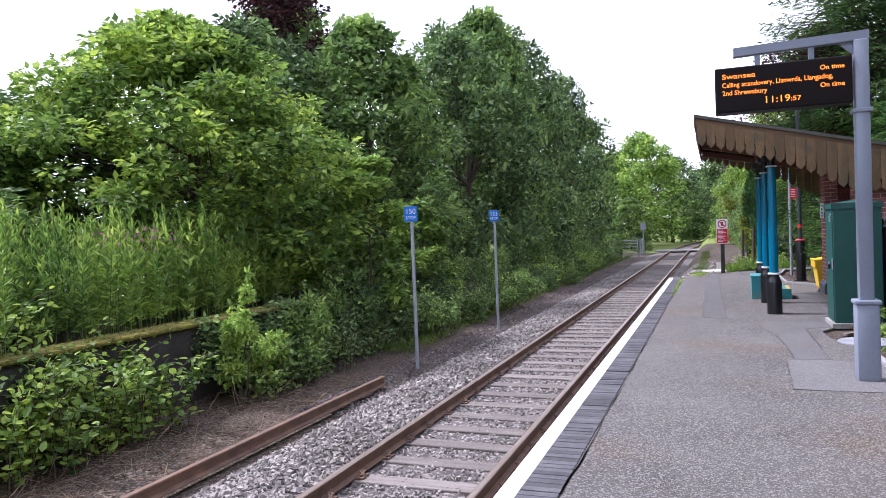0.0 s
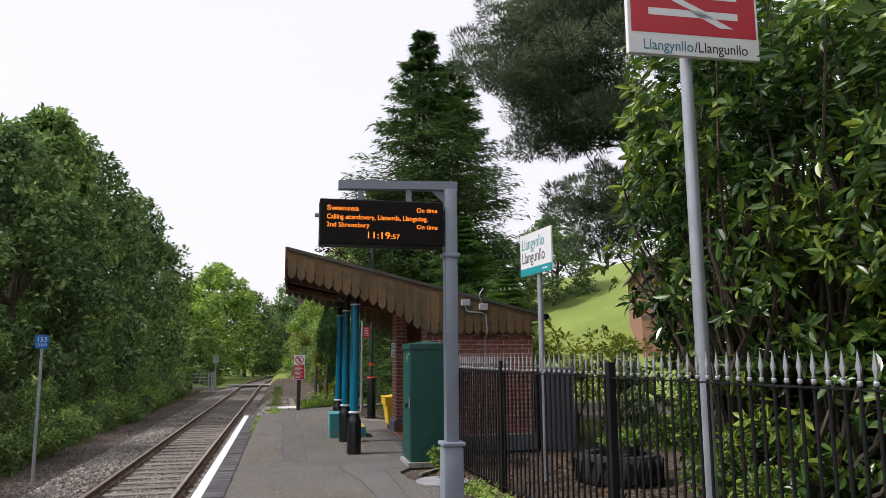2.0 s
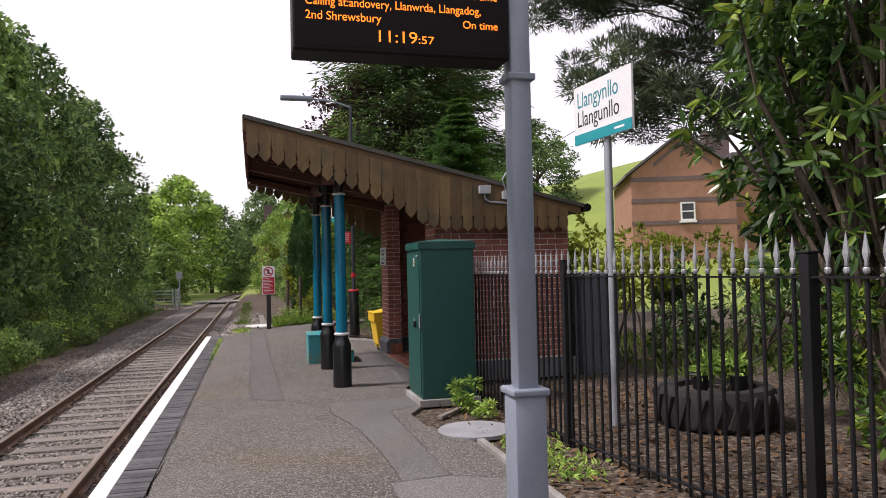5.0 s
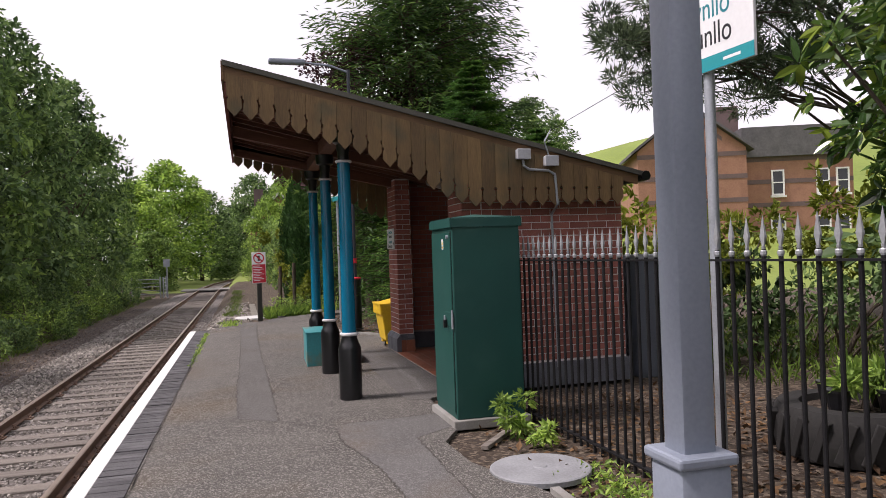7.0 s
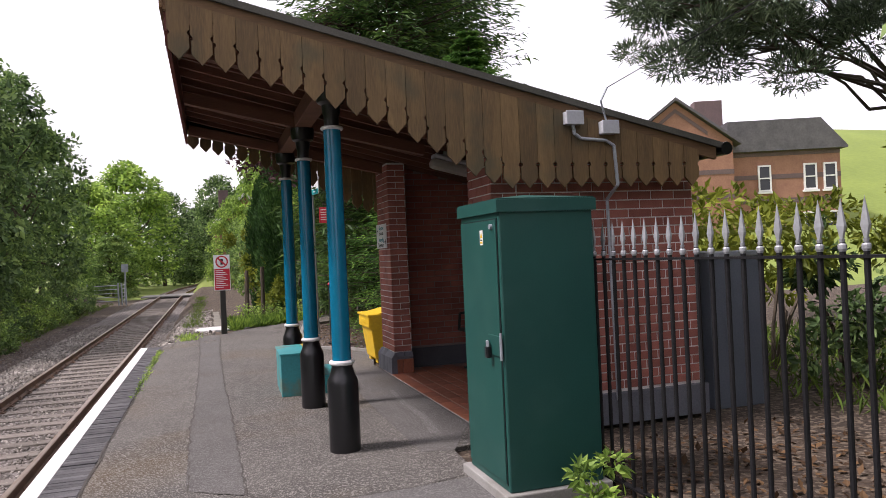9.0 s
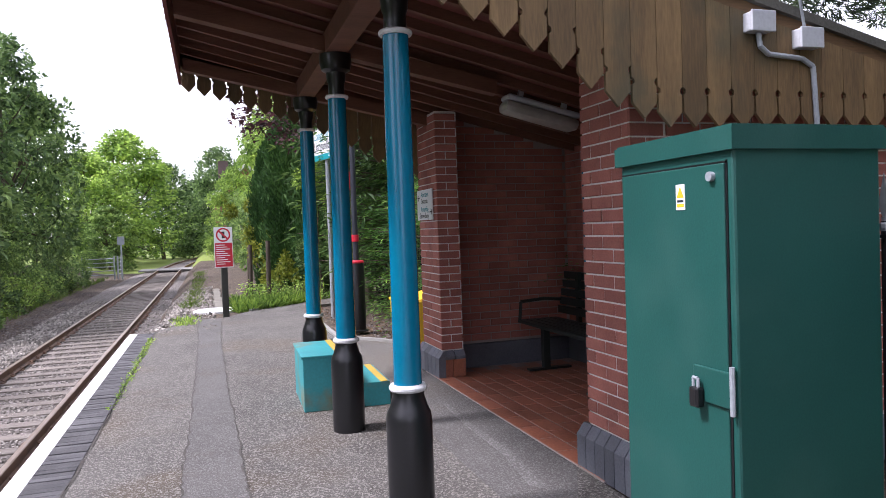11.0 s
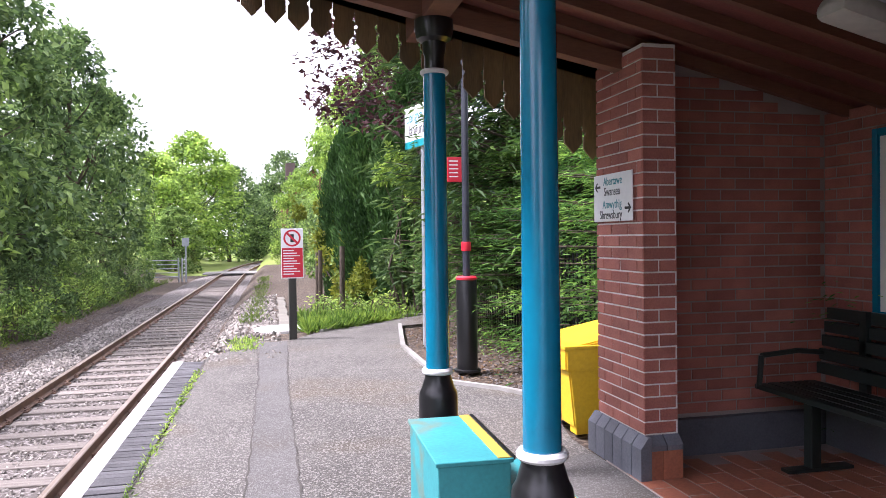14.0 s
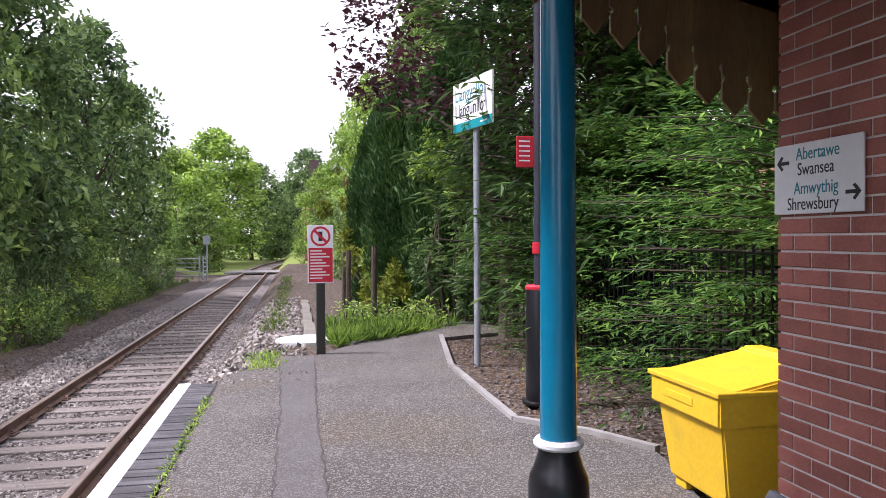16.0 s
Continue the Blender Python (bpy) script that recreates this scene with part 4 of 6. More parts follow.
pb = thing("timetable_case", 4.938, 15.56, 1.52, 0, "blue framed timetable case on the brick wall", "notice board")
part("backing", box(-0.03, 0.0, -0.40, 0.40, -0.60, 0.60), BLUE, pb)
for a in ((-0.05, -0.4, -0.36, -0.6, 0.6), (-0.05, 0.36, 0.4, -0.6, 0.6)):
    part("frame", box(a[0], -0.0, a[1], a[2], a[3], a[4], 0.004), BLUE, pb)
for a in ((-0.60, -0.56), (0.56, 0.60)):
    part("frame", box(-0.05, -0.0, -0.357, 0.357, a[0], a[1], 0.004), BLUE, pb)
po = part("poster", box(-0.034, -0.0305, -0.35, 0.35, -0.55, 0.55), POSTER, pb, "printed timetable sheet")
FB = facing((-0.0345, 0.35, 0), (0, -1, 0))


def bars(parent, m, rows, material, h=0.012):
    """Lines of small print as plain bars: x, z, length."""
    for x, z, l in rows:
        bm = bmesh.new()
        bm.faces.new([bm.verts.new(v) for v in ((x, z, 0), (x + l, z, 0), (x + l, z + h, 0), (x, z + h, 0))])
        part("print_line", bm, material, parent, m=m)


PRINT = mat("grey_print", (0.36, 0.37, 0.38), (0.3, 0.3, 0.31), 0.5, bump=0)
bars(po, FB, [(0.2, 0.46, 0.32), (0.24, 0.43, 0.24)] + [(0.08, 0.36 - 0.03 * k, 0.12) for k in range(14)] + [(0.25, 0.36 - 0.03 * k, 0.10) for k in range(14)] + [(0.4, 0.36 - 0.03 * k, 0.14) for k in range(14)], PRINT, 0.008)
bars(po, FB, [(0.1, -0.16, 0.55)], SIGN_RED, 0.045)
bars(po, FB, [(0.42, -0.22, 0.22), (0.42, -0.30, 0.05)], YELLOW, 0.02)
bars(po, FB, [(0.08, -0.24 - 0.03 * k, 0.25) for k in range(8)], PRINT, 0.008)

be = thing("bench", 4.50, 14.80, 0.016, 0, "dark slatted bench on steel legs along the brick wall", "bench")
for k in range(5):
    part("seat_slat", box(-0.25 + 0.092 * k, -0.25 + 0.092 * k + 0.08, -1.5, 1.45, 0.44, 0.475, 0.006), WOOD_DARK, be)
for k in range(5):
    part("back_slat", box(0.22 + 0.02 * k, 0.255 + 0.02 * k, -1.5, 1.45, 0.52 + 0.09 * k, 0.595 + 0.09 * k, 0.006), WOOD_DARK, be)
for ly in (-1.1, -0.1, 1.1):
    part("leg", box(-0.14, -0.07, ly - 0.035, ly + 0.035, 0.0, 0.44, 0.006), WOOD_DARK, be)
    part("foot", box(-0.30, 0.16, ly - 0.04, ly + 0.04, 0.0, 0.022, 0.004), WOOD_DARK, be)
    part("back_stay", box(0.26, 0.30, ly - 0.03, ly + 0.03, 0.40, 0.96, 0.004), WOOD_DARK, be)
part("armrest", pipe([(-0.24, -0.06, 0.45), (-0.22, -0.06, 0.66), (0.05, -0.06, 0.68), (0.24, -0.06, 0.66)], 0.016), GALV, be, "worn steel armrest")
part("armrest", pipe([(-0.24, 1.42, 0.45), (-0.22, 1.42, 0.66), (0.05, 1.42, 0.68), (0.24, 1.42, 0.66)], 0.018), WOOD_DARK, be)

li = thing("bulkhead_light", 0, 0, 0, 0, "unlit long bulkhead light under the canopy", "lamp")
li.matrix_basis = pose(3.85, 14.75, 2.365, 0, 13.7, 0) @ pose(0, 0, 0, 0, 0, 90)
part("gear_tray", box(-0.09, 0.09, -0.33, 0.33, 0.05, 0.10, 0.02), PLASTIC_GREY, li)
part("diffuser", box(-0.095, 0.095, -0.34, 0.34, -0.055, 0.052, 0.045), DIFFUSER, li, smooth=True)
for hy in (-0.2, 0.2):
    part("hanger", box(-0.02, 0.02, hy - 0.02, hy + 0.02, 0.10, 0.26), PLASTIC_GREY, li)

# junction boxes and conduit on the gable
for jx, jz in ((3.95, 2.47), (4.26, 2.40)):
    j = thing("junction_box", jx, Y0 - 0.022, jz, 0, "grey plastic junction box on timber boards", "junction box")
    part("body", box(-0.07, 0.07, -0.08, 0.0, -0.05, 0.05, 0.008), PLASTIC_GREY, j)
    part("lid", box(-0.074, 0.074, -0.094, -0.08, -0.054, 0.054, 0.004), PLASTIC_GREY, j)
cd = part("conduit", pipe([(3.95, 12.35, 2.42), (3.96, 12.35, 2.35), (4.02, 12.36, 2.315), (4.24, 12.36, 2.30), (4.31, 12.36, 2.26), (4.33, 12.36, 1.95), (4.34, 12.55, 1.85), (4.36, 12.55, 0.2)], 0.014), GALV)
tagged(cd, "thin galvanised conduit down the shelter wall", "conduit")
wr = part("overhead_wire", pipe([(4.27, 12.36, 2.72), (4.18, 12.31, 2.60), (4.24, 12.34, 2.45)], 0.008) , GALV)
tagged(wr, "bent aerial bracket above the junction boxes", "bracket")
bm = bmesh.new()
pts = [Vector((4.27, 12.36, 2.72)).lerp(Vector((8.2, -3.0, 6.6)), k / 14) - Vector((0, 0, 0.5 * (k / 14) * (1 - k / 14) * 4 * 0.4)) for k in range(15)]
pipe(pts, 0.0035, 5, bm)
tagged(part("cable", bm, FENCE_BLACK), "thin overhead cable to the shelter", "cable")

# ---------------- cabinet ----------------
cb = thing("equipment_cabinet", 2.82, 11.20, 0, 0, "dark green steel equipment cabinet with padlocked door", "cabinet")
CW, CD = 0.61, 0.66
part("plinth", box(-0.04, CW + 0.04, -0.04, CD + 0.06, -0.02, 0.06, 0.008), CONCRETE, cb, "low concrete plinth")
part("body", box(0.0, CW, 0.0, CD, 0.06, 1.70, 0.010), GREEN, cb)
bm = bmesh.new()
a = [bm.verts.new(p) for p in ((-0.018, -0.018, 1.69), (CW + 0.018, -0.018, 1.69), (CW + 0.018, CD + 0.018, 1.69), (-0.018, CD + 0.018, 1.69))]
b = [bm.verts.new((v.co.x, v.co.y, 1.77)) for v in a]
c = [bm.verts.new(p) for p in ((0.29, 0.30, 1.81), (0.31, 0.30, 1.81), (0.31, 0.36, 1.81), (0.29, 0.36, 1.81))]
for p, q in ((a, b), (b, c)):
    for i in range(4):
        bm.faces.new((p[i], p[(i + 1) % 4], q[(i + 1) % 4], q[i]))
bm.faces.new(a[::-1]), bm.faces.new(c)
bmesh.ops.bevel(bm, geom=[e for e in bm.edges if abs(e.verts[0].co.z - 1.77) < 1e-4 and abs(e.verts[1].co.z - 1.77) < 1e-4], offset=0.008, segments=2, affect="EDGES")
part("lid", bm, GREEN, cb)
door = part("door", box(-0.010, 0.0, 0.035, CD - 0.02, 0.11, 1.65, 0.003), GREEN, cb)
part("gasket", box(-0.004, 0.0, 0.026, 0.0345, 0.10, 1.66), BLACK, cb)
part("gasket", box(-0.004, 0.0, 0.026, CD - 0.012, 1.6505, 1.657), BLACK, cb)
part("hasp", box(-0.022, -0.010, 0.0, 0.20, 0.85, 0.97, 0.004), GREEN, door)
part("hinge_pin", tube((-0.016, 0.008, 0.83), (-0.016, 0.008, 0.99), 0.009, seg=8), GALV, door)
part("padlock", box(-0.055, -0.022, 0.14, 0.185, 0.83, 0.90, 0.008), BLACK, door)
part("shackle", pipe([(-0.04, 0.15, 0.90), (-0.04, 0.15, 0.93), (-0.04, 0.175, 0.93), (-0.04, 0.175, 0.90)], 0.006), GALV, door)
part("keyhole", tube((-0.026, 0.09, 1.61), (-0.010, 0.09, 1.61), 0.016), GALV, door)
wlb = part("warning_label", box(-0.0125, -0.0105, 0.235, 0.285, 1.505, 1.595), SIGN_WHITE, door, "small yellow triangle warning label")
bm = bmesh.new()
bm.faces.new([bm.verts.new(v) for v in ((-0.013, 0.281, 1.548), (-0.013, 0.239, 1.548), (-0.013, 0.26, 1.588))])
part("triangle", bm, YELLOW, wlb)
bars(wlb, facing((-0.0132, 0.285, 0), (0, -1, 0)), [(0.007, 1.532, 0.036)], INK, 0.008)
bars(wlb, facing((-0.0132, 0.285, 0), (0, -1, 0)), [(0.005, 1.515, 0.040)], YELLOW, 0.012)

# ---------------- boarding step ----------------
st = thing("boarding_step", 1.90, 15.25, 0, -1.5, "weathered teal two-step boarding box with yellow edge", "steps")
part("upper_step", box(0.0, 0.34, 0.0, 0.80, 0.0, 0.44, 0.006), TEAL, st)
part("top", box(-0.012, 0.352, -0.012, 0.812, 0.44, 0.462, 0.005), TEAL, st)
part("lower_step", box(0.345, 0.72, 0.0, 0.80, 0.0, 0.20, 0.006), TEAL, st)
part("nosing", box(0.28, 0.345, -0.006, 0.806, 0.4625, 0.467), STRIPE, st, "worn yellow nosing stripe")
part("nosing", box(0.64, 0.70, -0.003, 0.803, 0.2005, 0.206), STRIPE, st)
part("nosing_rubber", box(0.335, 0.362, -0.006, 0.806, 0.45, 0.47, 0.004), BLACK, st)

# ---------------- grit bin ----------------
gb = thing("grit_bin", 3.25, 17.02, 0, 0, "yellow plastic grit bin with sloping lid", "bin")
bm = bmesh.new()
a = [bm.verts.new(p) for p in ((0.08, 0.03, 0.05), (0.66, 0.03, 0.05), (0.66, 0.62, 0.05), (0.08, 0.62, 0.05))]
b = [bm.verts.new(p) for p in ((0.02, -0.01, 0.46), (0.70, -0.01, 0.46), (0.70, 0.66, 0.46), (0.02, 0.66, 0.46))]
for i in range(4):
    bm.faces.new((a[i], a[(i + 1) % 4], b[(i + 1) % 4], b[i]))
bm.faces.new(a[::-1]), bm.faces.new(b)
bmesh.ops.bevel(bm, geom=list(bm.edges), offset=0.012, segments=2, affect="EDGES")
part("tub", bm, YELLOW, gb)
for fx, fy in ((0.10, 0.05), (0.54, 0.05), (0.10, 0.48), (0.54, 0.48)):
    part("foot", box(fx, fx + 0.12, fy, fy + 0.12, 0.0, 0.06, 0.006), YELLOW, gb)
bm = extrude([(-0.01, 0.44), (0.73, 0.44), (0.73, 0.72), (0.60, 0.72), (0.58, 0.70), (0.02, 0.60), (-0.01, 0.60)], -0.03, 0.69)
bmesh.ops.bevel(bm, geom=list(bm.edges), offset=0.012, segments=2, affect="EDGES")
part("lid", bm, YELLOW, gb)
part("rim", box(-0.025, 0.6, -0.045, 0.705, 0.585, 0.612, 0.006), YELLOW, gb)
part("embossed_lettering", box(-0.016, -0.009, 0.22, 0.50, 0.50, 0.54, 0.003), YELLOW, gb)
for o in gb.children:
    o.matrix_basis = Matrix.Diagonal((1.0, 1.0, 1.1, 1))

# ---------------- fence ----------------
def fence_x(y):
    return 3.61 - 0.1226 * (y - 9.167) if y < 9.167 else 3.61 - 0.03 * (y - 9.167)


fe = thing("fence", 0, 0, 0, 0, "black steel railings with silver spear tops", "fence")
posts = [-1.4, 1.0, 3.5, 6.737, 9.167, 11.7]
for py in posts:
    p = part("post", box(-0.035, 0.035, -0.035, 0.035, -0.1, 1.51, 0.006), FENCE_BLACK, fe, m=pose(fence_x(py), py, 0))
    part("cap", box(-0.04, 0.04, -0.04, 0.04, 1.51, 1.525, 0.005), FENCE_BLACK, p)
for a, b in zip(posts, posts[1:] + [12.6]):
    for z in (1.385, 0.03):
        bm = bmesh.new()
        va = [bm.verts.new((fence_x(a) + dx, a + 0.036, z + dz)) for dx, dz in ((-0.02, -0.006), (0.02, -0.006), (0.02, 0.006), (-0.02, 0.006))]
        vb = [bm.verts.new((fence_x(b) + dx, b - 0.036, z + dz)) for dx, dz in ((-0.02, -0.006), (0.02, -0.006), (0.02, 0.006), (-0.02, 0.006))]
        for i in range(4):
            bm.faces.new((va[i], va[(i + 1) % 4], vb[(i + 1) % 4], vb[i]))
        bm.faces.new(va[::-1]), bm.faces.new(vb)
        part("rail_bar", bm, FENCE_BLACK, fe)
bar_me = link_mesh("bar", tube((0, 0, -0.08), (0, 0, 1.44), 0.012, seg=8), FENCE_BLACK)
bm = lathe([(0.010, 1.40), (0.017, 1.415), (0.017, 1.43), (0.009, 1.44), (0.012, 1.455)], 8)
q = [bm.verts.new(p) for p in ((-0.004, -0.006, 1.455), (0.004, -0.006, 1.455), (0.004, 0.006, 1.455), (-0.004, 0.006, 1.455))]
r = [bm.verts.new(p) for p in ((-0.007, -0.019, 1.505), (0.007, -0.019, 1.505), (0.007, 0.019, 1.505), (-0.007, 0.019, 1.505))]
t_ = bm.verts.new((0, 0, 1.62))
for i in range(4):
    bm.faces.new((q[i], q[(i + 1) % 4], r[(i + 1) % 4], r[i]))
    bm.faces.new((r[i], r[(i + 1) % 4], t_))
tip_me = link_mesh("spear_top", bm, SILVER)
py = -1.3
while py < 12.5:
    if min(abs(py - q) for q in posts) > 0.05:
        b_ = part("bar", bar_me, FENCE_BLACK, fe, m=pose(fence_x(py), py, 0))
        part("spear_top", tip_me, SILVER, b_)
    py += 0.1085
# dark fence under the conifers past the shelter
fe2 = thing("fence", 0, 0, 0, 0, "dark railings half hidden under conifer branches", "fence")
for k in range(64):
    part("bar", bar_me, FENCE_BLACK, fe2, m=pose(4.75 - 0.004 * k, 17.3 + 0.1085 * k, -0.05))
for z in (1.33, 0.1):
    bm = bmesh.new()
    tube((4.75, 17.25, z), (4.5, 24.2, z), 0.012, seg=6, bm=bm)
    part("rail_bar", bm, FENCE_BLACK, fe2)

# ---------------- signs ----------------
def name_sign(x, y, z0, rz, h, label):
    s = thing("station_name_sign", x, y, 0, rz, label, "sign")
    part("pole", tube((0.05, 0, -0.05), (0.05, 0, z0 + h * 0.95), 0.038, seg=16), GALV, s, smooth=True)
    pn = part("panel", box(-0.012, 0.012, -0.5, 0.5, z0, z0 + h, 0.004), SIGN_WHITE, s)
    part("band", box(-0.0145, -0.0125, -0.5, 0.5, z0, z0 + 0.10), SIGN_TEAL, s, "teal band")
    f = facing((-0.0132, 0, 0), (0, -1, 0))
    text("lettering", "Llangynllo", 0.225, TEAL_INK, f @ pose(-0.44, z0 + h - 0.15, 0), s, "LEFT", 0.82)
    text("lettering", "Llangunllo", 0.225, INK, f @ pose(-0.44, z0 + h - 0.34, 0), s, "LEFT", 0.82)
    bars(s, facing((-0.0150, 0, 0), (0, -1, 0)), [(0.22, z0 + 0.04, 0.16)], SIGN_WHITE, 0.02)
    return s


name_sign(4.30, 9.76, 2.68, 5, 0.58, "white station name sign with teal band on pole")
name_sign(3.17, 21.9, 2.73, 13, 0.58, "white station name sign half hidden by branches")

br = thing("station_totem", 5.17, 7.25, 0, -2, "tall station sign with red and white symbol panel", "sign")
part("pole", tube((0, 0, -0.1), (0, 0, 5.2), 0.075, 0.062, 20), GALV, br, "tapered grey pole", smooth=True)
pn = part("panel", box(-0.72, 0.80, -0.14, -0.075, 4.73, 5.95, 0.008), SIGN_WHITE, br)
part("red_field", box(-0.68, 0.77, -0.1425, -0.1405, 4.97, 5.80), SIGN_RED, pn)
f = facing((0.04, -0.1435, 0.05), (1, 0, 0))
bm = bmesh.new()
for q in ([(-0.52, 5.12), (0.52, 5.12), (0.52, 5.20), (-0.52, 5.20)], [(-0.52, 5.34), (0.52, 5.34), (0.52, 5.42), (-0.52, 5.42)], [(0.30, 5.02), (0.46, 5.02), (0.08, 5.20), (-0.08, 5.20)],
          [(-0.18, 5.27), (-0.02, 5.20), (0.14, 5.20), (-0.18, 5.34), (-0.34, 5.34)], [(-0.02, 5.42), (0.14, 5.42), (-0.28, 5.60), (-0.44, 5.60)]):
    bm.faces.new([bm.verts.new((a, b, 0.0005)) for a, b in q])
part("symbol", bm, SIGN_WHITE, pn, m=f)
text("lettering", "Llangynllo", 0.165, TEAL_INK, f @ pose(-0.02, 4.78, 0), pn, "RIGHT", 0.88)
text("lettering", "/Llangunllo", 0.165, INK, f @ pose(-0.01, 4.78, 0), pn, "LEFT", 0.88)

ne = thing("warning_sign", 1.45, 22.95, 0, 4, "white and red no-trespassing sign on dark post", "sign")
part("post", box(-0.055, 0.055, 0.0, 0.10, -0.1, 1.0, 0.008), mat("dark_post_timber", (0.05, 0.05, 0.042), (0.03, 0.03, 0.025), 0.9, stretch=(4, 4, 0.5)), ne)
pn = part("panel", box(-0.16, 0.16, -0.012, 0.0, 0.90, 1.63, 0.003), SIGN_WHITE, ne)
part("red_field", box(-0.15, 0.15, -0.0145, -0.0125, 0.915, 1.345), SIGN_RED, pn)
f = facing((0, -0.0135, 1.49), (1, 0, 0))
bm = bmesh.new()
bmesh.ops.create_circle(bm, segments=32, radius=0.125)
bmesh.ops.create_circle(bm, segments=32, radius=0.098)
bmesh.ops.bridge_loops(bm, edges=bm.edges)
q = [bm.verts.new(v) for v in ((-0.085, 0.062, 0.001), (-0.062, 0.085, 0.001), (0.085, -0.062, 0.001), (0.062, -0.085, 0.001))]
bm.faces.new(q)
part("prohibition_ring", bm, SIGN_RED, pn, m=f)
bars(pn, f, [(-0.025, -0.06, 0.05)], INK, 0.12)
bars(pn, facing((0, -0.0152, 0), (1, 0, 0)), [(-0.13, 1.30 - 0.038 * k, 0.15 + 0.09 * ((k * 7) % 3) / 2) for k in range(10)], SIGN_WHITE, 0.014)


def stop_board(x, y, number):
    s = thing("stop_board", x, y, -1.04, 0, "small blue stop board on a galvanised pole", "sign", "train stop boards")
    part("pole", tube((0, 0.02, -0.1), (0, 0.02, 3.12), 0.036, 0.03, 12), GALV, s, smooth=True)
    pn = part("panel", box(-0.135, 0.135, -0.03, -0.012, 2.84, 3.13, 0.003), SIGN_BLUE, s)
    f = facing((0, -0.0310, 0), (1, 0, 0))
    text("lettering", number, 0.145, SIGN_WHITE, f @ pose(0, 3.03, 0), pn, "CENTER")
    text("lettering", "STOP", 0.085, SIGN_WHITE, f @ pose(0, 2.91, 0), pn, "CENTER")


stop_board(-4.24, 12.53, "150")
stop_board(-4.16, 17.9, "153")

# lamp standard past the shelter
lp = thing("lamp_post", 3.25, 19.8, 0, 0, "slim dark lamp post with thick black base", "street lamp")
part("base", lathe([(0.15, 0), (0.15, 0.02), (0.115, 0.03), (0.115, 1.0), (0.10, 1.04)], 20), BLACK, lp, smooth=True)
part("pole", tube((0, 0, 1.04), (0, 0, 5.2), 0.042, 0.034, 14), DARK_POLE, lp, smooth=True)
part("band", lathe([(0.112, 1.0), (0.118, 1.01), (0.118, 1.03), (0.1, 1.045)], 20), SIGN_RED, lp)
part("band", lathe([(0.052, 1.32), (0.054, 1.33), (0.054, 1.41), (0.052, 1.42)], 16), SIGN_RED, lp)
part("arm", pipe([(0, 0, 5.15), (-0.35, 0, 5.27), (-0.9, 0, 5.32)], 0.022), POST_GREY, lp)
part("lantern", box(-1.55, -0.85, -0.09, 0.09, 5.27, 5.37, 0.03), POST_GREY, lp)
rp = part("panel", box(-0.22, -0.06, -0.075, -0.06, 2.07, 2.34, 0.004), SIGN_RED, lp, "small red notice")
bars(rp, facing((-0.22, -0.0760, 0), (1, 0, 0)), [(0.02, 2.29 - 0.042 * k, 0.10) for k in range(5)], SIGN_WHITE, 0.012)

# ground fittings
mh = part("manhole_cover", lathe([(0.34, -0.02), (0.34, 0.012), (0.33, 0.018), (0.05, 0.022), (0.04, 0.028), (0.0301, 0.028)], 40), COVER)
mh.matrix_basis = pose(3.0, 9.86, 0)
tagged(mh, "round grey steel cover set in soil", "manhole")
ds = part("chamber_lid", lathe([(0.42, -0.15), (0.42, 0.0), (0.44, 0.01), (0.44, 0.05), (0.42, 0.06)], 40), mat("pale_lid", (0.62, 0.63, 0.62), (0.5, 0.5, 0.48), 0.7))
ds.matrix_basis = pose(1.28, 24.5, -0.06)
tagged(ds, "round pale grey chamber lid beside the post", "manhole")
bl = part("plank", box(-0.03, 0.03, -0.25, 0.25, 0, 0.035, 0.004), SLEEPER)
bl.matrix_basis = pose(3.0, 10.75, -0.03, 0, 0, -40)
tagged(bl, "short weathered plank lying on soil", "plank")
for k in range(11):
    sbk = part("edging_slab", box(-0.10, 0.10, -0.42, 0.42, -0.08, 0.03, 0.012), OLD_SLAB, m=pose(1.35 + 0.01 * (k % 3), 25.4 + 0.9 * k, height(1.35, 25.4 + 0.9 * k) + 0.02, 0, 0, (k * 37 % 7) - 3))
    tagged(sbk, "weathered concrete edging slab in grass", "slab", "edging slabs")
ty = thing("tyre_planter", 5.27, 9.52, -0.04, 0, "old tractor tyre used as a flower planter", "planter")
part("tyre", lathe([(0.40, 0.0), (0.52, 0.02), (0.55, 0.12), (0.55, 0.28), (0.50, 0.36), (0.36, 0.36), (0.34, 0.30)], 30), RUBBER, ty, smooth=True)
for k in range(22):
    a = 2 * math.pi * k / 22
    part("lug", box(-0.03, 0.03, -0.02, 0.03, 0.05, 0.34, 0.008), RUBBER, ty, m=pose(0.545 * math.cos(a), 0.545 * math.sin(a), 0, 0, 20, math.degrees(a) + 90))
part("soil", tube((0, 0, 0.2), (0, 0, 0.31), 0.36, seg=20), EARTH, ty)
for k in range(4):
    pt = thing("flower_pot", 5.27 + 0.22 * math.cos(k * 1.7), 9.5 + 0.22 * math.sin(k * 1.7), 0.27, 0, "black plastic flower pot", "pot")
    part("pot", lathe([(0.06, 0), (0.085, 0.15), (0.092, 0.15), (0.092, 0.17)], 16), BLACK, pt)

# old platform on the far side
ow = part("old_wall", box(-6.95, -6.62, -4, 14.5, -0.97, 0.20, 0.03), OLD_WALL)
tagged(ow, "dark overgrown brick wall of the disused platform", "wall", kind="structure")
om = part("moss_coping", box(-7.1, -6.55, -4, 14.5, 0.20, 0.27, 0.03), MOSS)
tagged(om, "moss covered coping of the disused platform", "coping", kind="structure")

